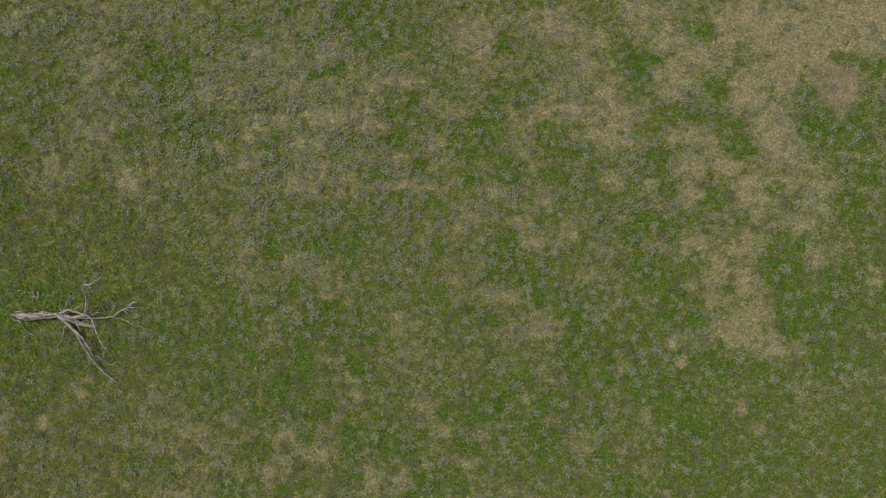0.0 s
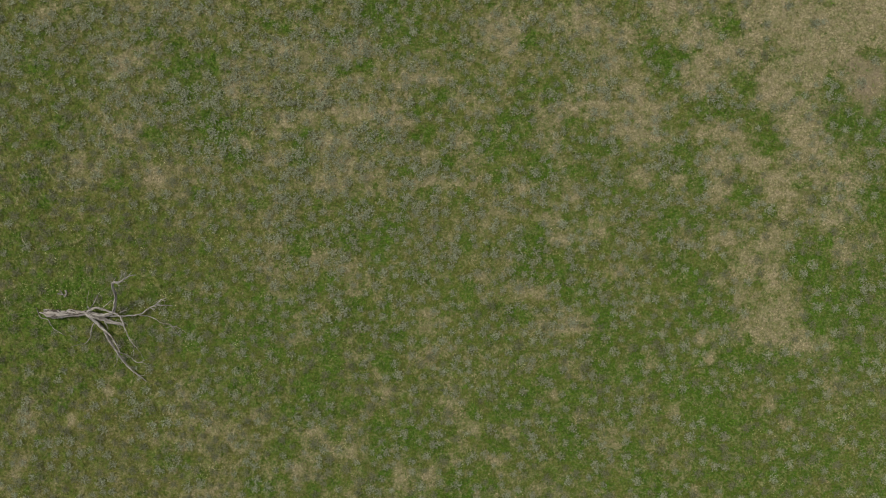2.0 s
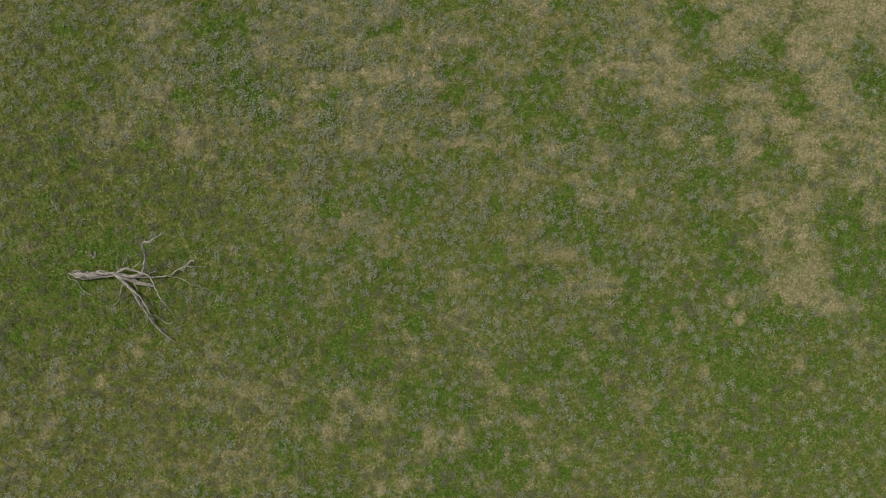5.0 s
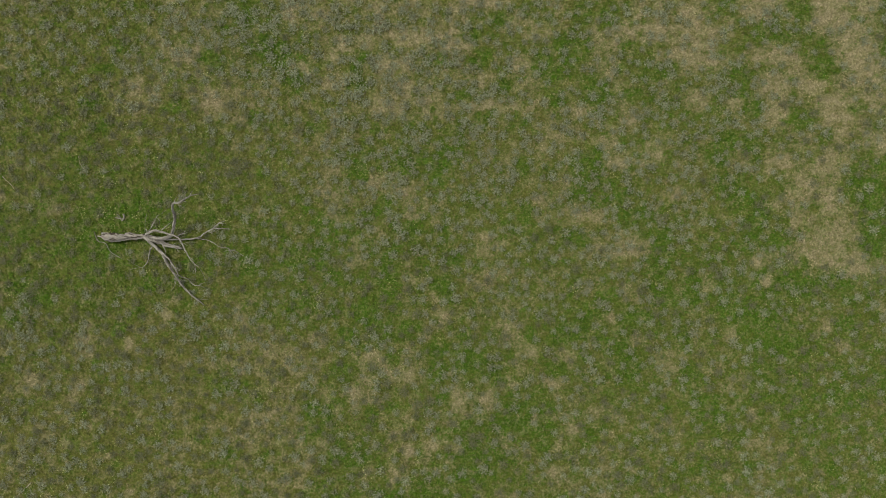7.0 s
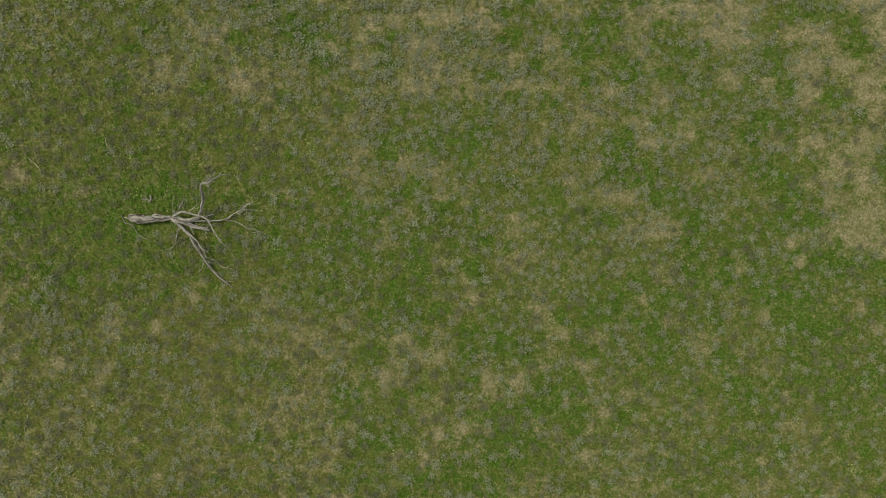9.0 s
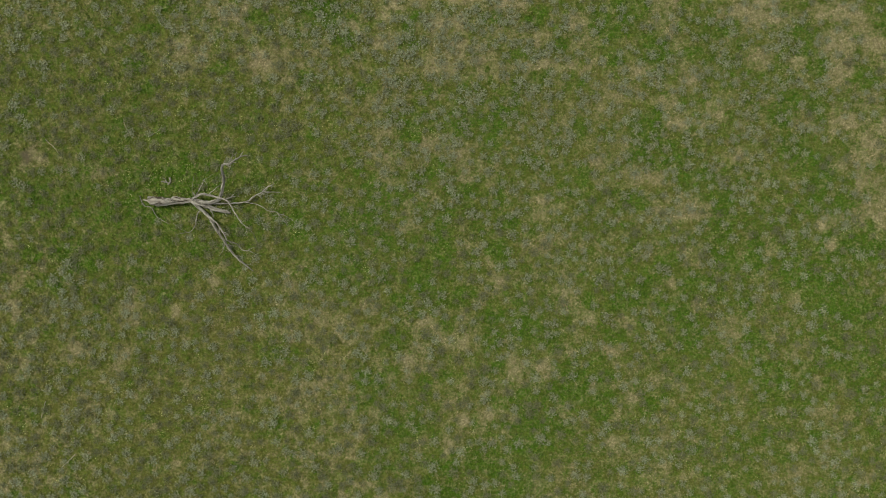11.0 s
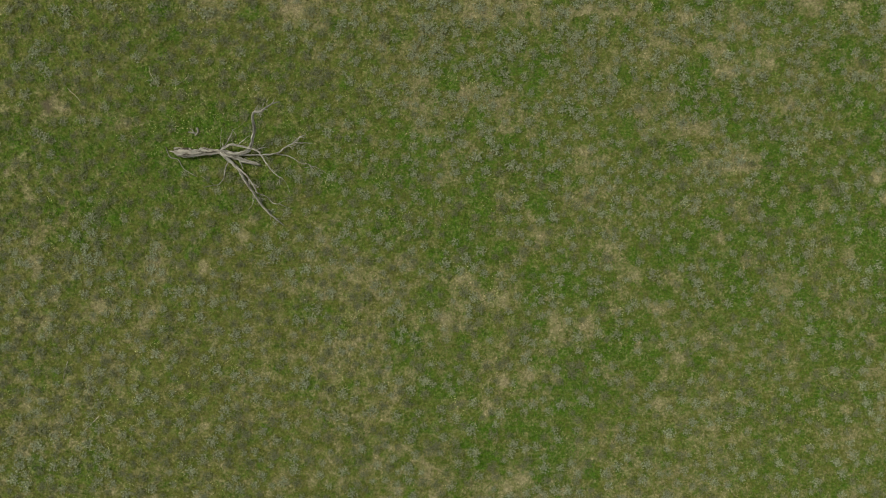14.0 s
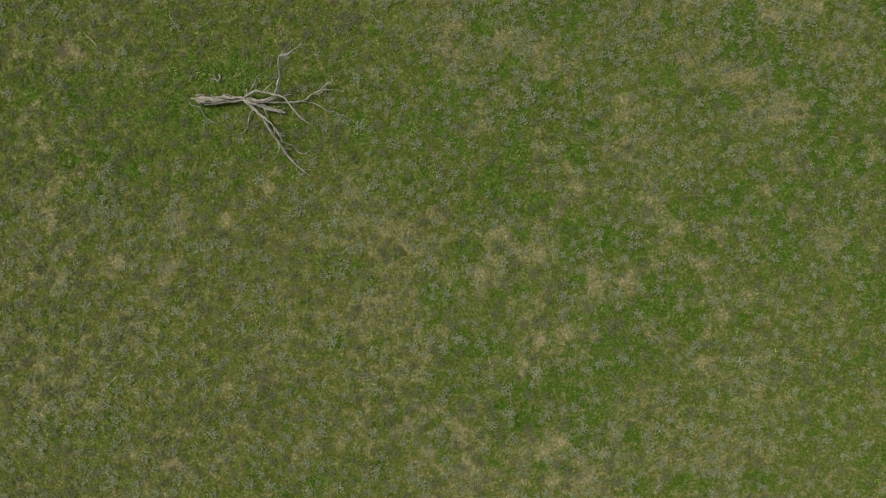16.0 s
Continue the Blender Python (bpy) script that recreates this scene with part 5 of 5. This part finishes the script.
def build_weed_stuff():
    """The countless smaller weeds between, thicker where the ground is not dry and where the camera sees it."""
    n = 52000
    x, y = rng.uniform(-90, 68, n), rng.uniform(-64, 44, n)
    _, _, w = fields(x, y)
    w *= 0.8 + 0.35 * np.clip((-x + 5) / 40, 0, 1)
    w *= 1 - 0.75 * np.exp(-(((x + 50) / 8) ** 2 + ((y + 7) / 5) ** 2))
    north_west = np.clip((-x - 5) / 15, 0, 1) * np.clip((y + 2) / 12, 0, 1)
    south_west = np.clip((-x - 45) / 12, 0, 1) * np.clip((-y - 10) / 8, 0, 1)
    # weeds are placed to fit the camera's view, few outside it
    keep = rng.uniform(0, 1, n) < w * np.where(seen_in_flight(x, y), 0.62 + 0.3 * north_west + 0.5 * south_west, 0.12)
    fixed = np.array([(a, b) for a, b, _ in WEEDS + OUTER_WEEDS])
    near = ((x[:, None] - fixed[None, :, 0]) ** 2 + (y[:, None] - fixed[None, :, 1]) ** 2).min(1)
    keep &= (near > 0.9) & (worn(x, y) < 0.4)
    sizes = rng.uniform(0.48, 0.92, n) * (1 + 0.2 * north_west + 0.1 * south_west)
    trunk_gap = (np.abs(x + 52.0) < 5.2) & (np.abs(y + 7.3) < 1.3)
    keep &= ~trunk_gap & (((x + 53.3) ** 2 + (y + 5.0) ** 2) > 4.0) & (((x + 71.3) ** 2 + (y + 1.6) ** 2) > 5.0) & (((x + 60.9) ** 2 + (y + 11.4) ** 2) > 2.2)
    keep &= spaced(x, y, keep, 0.9 * sizes + 0.55)
    read = np.array(OUTER_WEEDS)
    x, y, sizes = (np.concatenate(pair) for pair in ((x[keep], read[:, 0]), (y[keep], read[:, 1]), (sizes[keep], 1.05 * read[:, 2])))
    z = relief(x, y) - 0.01
    leaf, stem, brown = [], [], []
    tree_side = 1 / (1 + np.exp((x + 34) / 4)) / (1 + np.exp((y - 12) / 3)) / (1 + np.exp((-17 - y) / 3))
    south, east = 0.5 / (1 + np.exp((y + 10) / 3)), 0.6 / (1 + np.exp((28 - x) / 3)) / (1 + np.exp((y - 12) / 3))
    dull = np.maximum(np.maximum(tree_side, south), east)
    for k in range(len(x)):
        q, t, inner_shade = LOW_WEEDS[k % len(LOW_WEEDS)]
        size = sizes[k]
        a = rng.uniform(0, 6.28)
        c, s = math.cos(a), math.sin(a)
        turn = np.array([[c, -s, 0], [s, c, 0], [0, 0, rng.uniform(0.7, 1.1)]]) * size
        (brown if rng.uniform() < 0.85 * dull[k] else leaf).append(q @ turn.T + (x[k], y[k], z[k]))
        # stalks joined with the dark leaves that stand in for inner shade
        stem.append(np.concatenate([t, inner_shade]) @ turn.T + (x[k], y[k], z[k]))
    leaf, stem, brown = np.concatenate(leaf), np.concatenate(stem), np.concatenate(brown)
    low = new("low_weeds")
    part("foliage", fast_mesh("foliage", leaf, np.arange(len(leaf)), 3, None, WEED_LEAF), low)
    part("stalk", fast_mesh("stalk", stem, np.arange(len(stem)), 3, None, STEM_AND_SHADE), low)
    part("foliage", fast_mesh("foliage", brown, np.arange(len(brown)), 3, None, DULL_LEAF), low, "dull grey-green leaves")
    tagged(low, "many small grey-green weeds scattered through the grass", "weeds", kind="stuff")


build_weed_stuff()


def build_flowers():
    """Pale yellow flower heads in loose drifts, each a small six-sided cup on a stalk."""
    n = 60000
    x, y = rng.uniform(-88, 66, n), rng.uniform(-62, 42, n)
    drift = np.clip(cloudy(x, y, 5.0, 81, 3) * 1.1 - 0.25, 0, 1) * (0.5 + 0.8 * np.clip((-x - 5) / 25, 0, 1))
    drift += 0.55 * np.exp(-(((x + 50) / 9) ** 2 + ((y + 3.5) / 4.0) ** 2)) + 0.5 * np.exp(-(((x + 68) / 12) ** 2 + ((y + 44) / 9) ** 2))
    fd, _, _ = fields(x, y)
    keep = rng.uniform(0, 1, n) < drift * 0.5 * np.clip(1.2 - 2.0 * fd, 0, 1)
    x, y = x[keep], y[keep]
    heart = rng.uniform(0, 1, len(x)) < 0.16          # every sixth one stands in a close cluster
    hx, hy = (np.repeat(v[heart], 9) for v in (x, y))
    spread = np.repeat(rng.uniform(0.25, 0.6, heart.sum()), 9)
    x, y = np.concatenate([x, hx + spread * rng.normal(0, 1, len(hx))]), np.concatenate([y, hy + spread * rng.normal(0, 1, len(hx))])
    n = len(x)
    z = relief(x, y) + rng.uniform(0.15, 0.4, n)
    ang = np.arange(6) * math.pi / 3
    rad = rng.uniform(0.022, 0.042, n)
    v = np.empty((n, 7, 3))
    v[:, 0] = np.stack([x, y, z - 0.02], 1)
    for k in range(6):
        v[:, k + 1] = np.stack([x + rad * math.cos(ang[k]), y + rad * math.sin(ang[k]), z + 0.012 * (k % 2)], 1)
    corners = np.array([(0, k + 1, (k + 1) % 6 + 1) for k in range(6)]).ravel()
    corners = (np.arange(n)[:, None] * 7 + corners[None]).ravel()
    ob = new("wildflowers", fast_mesh("wildflowers", v.reshape(-1, 3), corners, 3, None, PETAL))
    return tagged(ob, "tiny pale yellow wildflowers scattered in the grass", "flowers", kind="stuff")


build_flowers()

# ---- fallen dead tree ----
TREE = [
    ("trunk", "trunk", "", [(-55.64, -7.38, 0.40, 0.289), (-55.27, -7.46, 0.44, 0.444), (-54.60, -7.58, 0.48, 0.500), (-53.66, -7.67, 0.48, 0.477), (-52.79, -7.63, 0.44, 0.377), (-52.01, -7.48, 0.47, 0.455), (-51.39, -7.56, 0.50, 0.355), (-50.56, -7.53, 0.55, 0.289), (-49.56, -7.45, 0.60, 0.311)]),
    ("limb", "tall", "", [(-49.78, -7.45, 0.60, 0.289), (-48.45, -7.78, 0.65, 0.266), (-47.34, -7.79, 0.70, 0.266), (-46.42, -7.34, 0.85, 0.244), (-45.73, -6.24, 1.80, 0.222), (-45.38, -5.12, 2.60, 0.200), (-45.29, -4.06, 3.50, 0.189), (-45.09, -3.48, 3.90, 0.178), (-44.18, -3.35, 4.20, 0.155), (-43.28, -2.85, 4.50, 0.122), (-42.49, -2.51, 4.80, 0.100), (-41.74, -2.42, 4.90, 0.067)]),
    ("limb", "raised", "", [(-49.83, -7.32, 0.80, 0.244), (-48.53, -6.81, 1.20, 0.244), (-47.58, -6.99, 1.50, 0.200), (-46.19, -7.30, 1.90, 0.155), (-45.03, -7.77, 2.30, 0.144), (-44.25, -8.65, 3.00, 0.133), (-43.17, -9.94, 4.20, 0.122), (-42.42, -10.69, 4.90, 0.100), (-41.21, -11.49, 5.90, 0.067)]),
    ("limb", "long", "", [(-48.90, -7.61, 0.60, 0.200), (-47.38, -7.93, 0.50, 0.178), (-45.44, -7.95, 0.35, 0.133), (-43.24, -7.73, 0.30, 0.133), (-42.11, -7.05, 0.40, 0.133), (-41.10, -6.51, 0.50, 0.122), (-40.31, -5.83, 0.60, 0.100), (-39.53, -5.59, 0.70, 0.067)]),
    ("limb", "snapped", "", [(-49.57, -7.60, 0.55, 0.311), (-48.49, -8.19, 0.50, 0.311), (-47.62, -8.49, 0.45, 0.289), (-46.32, -8.88, 0.35, 0.244), (-45.20, -9.13, 0.25, 0.155)]),
    ("limb", "lower", "", [(-49.89, -7.61, 0.60, 0.311), (-49.03, -8.59, 0.55, 0.311), (-47.84, -9.69, 0.50, 0.266), (-46.70, -11.49, 0.70, 0.222), (-45.81, -12.82, 0.80, 0.178), (-44.98, -14.12, 0.60, 0.155), (-43.73, -15.42, 0.30, 0.111), (-42.34, -16.55, 0.10, 0.056)]),
    ("limb", "split", "", [(-48.47, -8.93, 0.60, 0.178), (-47.46, -9.86, 0.70, 0.178), (-46.44, -10.82, 0.90, 0.155), (-45.57, -12.21, 1.10, 0.122), (-45.44, -12.74, 1.00, 0.089)]),
    ("branch", "hooked", "", [(-48.96, -8.70, 0.55, 0.111), (-49.45, -9.66, 0.40, 0.111), (-49.67, -10.74, 0.25, 0.100), (-50.21, -11.45, 0.30, 0.078), (-50.93, -11.65, 0.50, 0.056), (-52.05, -11.91, 0.80, 0.033)]),
    ("twig", "tip_fork8", "tall", [(-42.95, -2.67, 4.60, 0.078), (-42.26, -1.95, 4.90, 0.044)]),
    ("twig", "elbow_twig9", "tall", [(-45.09, -3.48, 3.90, 0.067), (-44.45, -2.65, 4.40, 0.033)]),
    ("branch", "fork_twig10", "long", [(-41.10, -6.51, 0.50, 0.100), (-39.88, -6.54, 0.55, 0.089), (-38.78, -6.63, 0.60, 0.044)]),
    ("branch", "low_branch11", "long", [(-43.24, -7.82, 0.30, 0.089), (-41.70, -8.13, 0.25, 0.078), (-40.40, -8.89, 0.15, 0.056), (-39.08, -9.22, 0.10, 0.040), (-37.88, -10.59, 0.06, 0.027)]),
    ("twig", "arch_twig12", "raised", [(-41.21, -11.53, 5.90, 0.044), (-40.77, -12.20, 5.80, 0.036), (-40.54, -13.09, 5.50, 0.027)]),
    ("branch", "bent", "lower", [(-45.48, -12.60, 1.10, 0.100), (-44.24, -13.08, 1.00, 0.089), (-43.63, -13.82, 0.80, 0.078), (-42.77, -13.93, 0.70, 0.067), (-41.92, -14.39, 0.50, 0.033)]),
    ("twig", "south_twig14", "lower", [(-42.99, -13.88, 0.70, 0.056), (-42.09, -13.52, 0.80, 0.033)]),
    ("twig", "spur15", "lower", [(-45.82, -13.15, 0.75, 0.067), (-46.24, -14.09, 0.40, 0.044), (-46.77, -14.67, 0.08, 0.027)]),
    ("branch", "short_spur16", "snapped", [(-47.94, -8.26, 0.50, 0.111), (-47.44, -9.07, 0.50, 0.111), (-47.27, -9.72, 0.40, 0.078)]),
    ("branch", "top_stub17", "", [(-49.50, -7.14, 0.80, 0.155), (-49.60, -6.55, 1.10, 0.111)]),
    ("branch", "top_branch18", "", [(-49.46, -7.06, 0.80, 0.100), (-48.75, -5.81, 0.70, 0.078), (-48.51, -5.02, 0.50, 0.056)]),
    ("twig", "top_twig19", "", [(-48.51, -5.02, 0.50, 0.044), (-48.16, -5.44, 0.40, 0.040), (-48.17, -6.14, 0.20, 0.029)]),
    ("twig", "thin_branch20", "", [(-49.88, -7.03, 0.70, 0.056), (-49.92, -5.71, 0.50, 0.044), (-49.77, -4.52, 0.30, 0.029)]),
    ("twig", "long_twig21", "", [(-48.51, -4.97, 0.50, 0.033), (-47.40, -4.39, 0.80, 0.029), (-46.76, -3.70, 1.20, 0.022)]),
    ("branch", "side_branch22", "raised", [(-47.56, -6.88, 1.40, 0.100), (-46.69, -6.19, 1.60, 0.078), (-45.94, -5.54, 1.80, 0.049)]),
    ("twig", "side_twig23", "raised", [(-45.47, -7.46, 1.20, 0.078), (-44.86, -7.21, 1.00, 0.067), (-44.28, -7.08, 0.80, 0.033)]),
    ("twig", "side_twig24", "raised", [(-44.97, -7.25, 1.00, 0.067), (-44.44, -6.66, 0.90, 0.033)]),
    ("root", "root25", "", [(-56.75, -6.88, 0.10, 0.089), (-56.42, -7.81, 0.12, 0.100), (-56.04, -8.21, 0.14, 0.100), (-55.18, -8.45, 0.20, 0.089), (-54.51, -9.59, 0.12, 0.078), (-52.85, -10.60, 0.06, 0.040)]),
    ("twig", "fallen_twig26", "", [(-52.46, -10.43, 0.05, 0.036), (-51.49, -11.18, 0.05, 0.040), (-50.72, -11.59, 0.05, 0.033)]),
]


def add_twigs(limb, path, seed):
    """Crooked, forked twigs on the outer half of a limb."""
    r = random.Random(seed)
    for _ in range(7):
        i = r.randrange(len(path) // 2, len(path) - 1)
        a, b = Vector(path[i]), Vector(path[i + 1])
        p = a.lerp(b, r.random())
        d = (Vector(b[:3]) - Vector(a[:3])).normalized()
        out = Vector((-d.y, d.x, 0)) * r.choice((-1, 1)) * r.uniform(0.4, 1.0) + d * r.uniform(0.4, 1.2) + Vector((0, 0, r.uniform(-0.1, 0.4)))
        long, w = r.uniform(0.35, 1.15), min(0.034, p[3] * 0.5)
        start = Vector(p[:3])

        def stray(q):
            return q + Vector((r.uniform(-0.12, 0.12), r.uniform(-0.12, 0.12), 0.02))

        mid, tip = stray(start + out * long * 0.5), stray(start + out * long)
        part("twig", limb_mesh("twig", [(*start, w), (*mid, w * 0.7), (*tip, w * 0.4)], LIMB_WOOD, 5, 0.05, 0.0, seed, 0.3), limb)
        if long > 0.7:
            fork = stray(mid + (out + Vector((out.y, -out.x, 0)) * r.choice((-0.8, 0.8))) * long * 0.35)
            part("twig", limb_mesh("twig", [(*mid, w * 0.6), (*stray(mid.lerp(fork, 0.5)), w * 0.5), (*fork, w * 0.3)], LIMB_WOOD, 5, 0.05, 0.0, seed + 1, 0.3), limb)


def dead_tree():
    """The trunk carries limbs, the limbs carry branches and twigs."""
    tree = new("dead_tree")
    tagged(tree, "fallen weathered grey dead tree with bare limbs", "tree")
    made = {"": tree}
    for k, (kind, key, bearer, path) in enumerate(TREE):
        thick = path[0][3]
        if kind == "trunk":
            me = limb_mesh(kind, path, TRUNK_WOOD, 64, 0.115, 0.9, 5, 0.2, 0.10, (3, 7, 13))
            made[key] = part(kind, me, tree, "thick split grey-brown trunk")
        else:
            share = 0.55 if key == "raised" or kind == "root" else 0.76 if thick > 0.2 else 0.66
            slim = [(x, y, z, share * r) for x, y, z, r in path]
            me = limb_mesh(kind, slim, LIMB_WOOD, 16 if thick > 0.15 else 7, 0.13 if thick > 0.15 else 0.07, 0.0, 40 + k, 0.3 if thick > 0.15 else 0.25, 0.3, (2, 3, 5))
            made[key] = part(kind, me, made[bearer])
            if kind == "limb":
                add_twigs(made[key], path, k)
    return tree


dead_tree()

# ---- loose wood on the ground ----
STICKS = [
    [(-55.35, 0.81, 0.05, 0.045), (-54.62, 1.14, 0.05, 0.045), (-54.08, 1.67, 0.05, 0.045), (-53.88, 2.14, 0.05, 0.045)],
    [(-68.65, 0.35, 0.05, 0.070), (-68.13, -0.17, 0.05, 0.070), (-67.55, -0.70, 0.05, 0.070), (-66.96, -1.49, 0.05, 0.070)],
    [(-68.88, -32.95, 0.05, 0.060), (-69.15, -33.93, 0.05, 0.060), (-69.42, -35.11, 0.05, 0.060)],
    [(-65.06, -39.61, 0.05, 0.065), (-65.85, -40.40, 0.05, 0.065), (-66.98, -41.44, 0.05, 0.065)],
    [(-58.80, 2.94, 0.05, 0.035), (-58.55, 2.02, 0.05, 0.035), (-57.90, 1.09, 0.05, 0.035)],
    [(-41.53, 26.83, 0.05, 0.070), (-40.94, 26.98, 0.05, 0.070), (-40.43, 27.71, 0.05, 0.070), (-39.76, 28.01, 0.05, 0.070), (-39.32, 28.16, 0.05, 0.070)],
]
DRIFTED_WOOD = [
    [(-52.92, -4.53, 0.14, 0.120), (-52.86, -5.06, 0.14, 0.120), (-53.19, -5.52, 0.14, 0.120)],
    [(-53.99, -5.05, 0.10, 0.090), (-53.40, -5.18, 0.10, 0.090), (-53.07, -5.18, 0.10, 0.090)],
    [(-53.71, -4.67, 0.16, 0.060), (-53.38, -5.00, 0.16, 0.060), (-53.12, -5.33, 0.16, 0.060)],
]
BRUSHWOOD = [
    [(-39.45, -8.98, 0.05, 0.050), (-38.79, -9.78, 0.05, 0.050), (-38.01, -10.83, 0.05, 0.050)],
    [(-39.18, -9.25, 0.05, 0.040), (-38.27, -9.52, 0.05, 0.040), (-37.22, -10.18, 0.05, 0.040)],
    [(-39.98, -9.51, 0.05, 0.035), (-39.25, -9.38, 0.05, 0.035), (-38.40, -9.25, 0.05, 0.035)],
]


def wood_heap(name, label, category, pieces, mat, piece):
    heap = tagged(new(name), label, category)
    for k, path in enumerate(pieces):
        part(piece, limb_mesh(piece, [(x, y, z + float(relief(np.array([x]), np.array([y]))[0]), r * (1 - 0.12 * i)) for i, (x, y, z, r) in enumerate(path)], mat, 7, 0.08, 0.0, 90 + k, 0.2), heap)
    return heap


for path in STICKS:
    me = limb_mesh("stick", [(x, y, z + float(relief(np.array([x]), np.array([y]))[0]), r * (1 - 0.15 * i)) for i, (x, y, z, r) in enumerate(path)], PALE_WOOD, 6, 0.06, 0.0, int(abs(path[0][0] * 10)), 0.25)
    tagged(new("stick", me), "thin pale dry stick lying in the grass", "stick", "loose sticks")
wood_heap("broken_branch", "small grey broken branch lying in green grass", "branch", DRIFTED_WOOD, LIMB_WOOD, "branch_piece")
wood_heap("brushwood", "thin dead twigs heaped in the grass", "twigs", BRUSHWOOD, LIMB_WOOD, "twig")
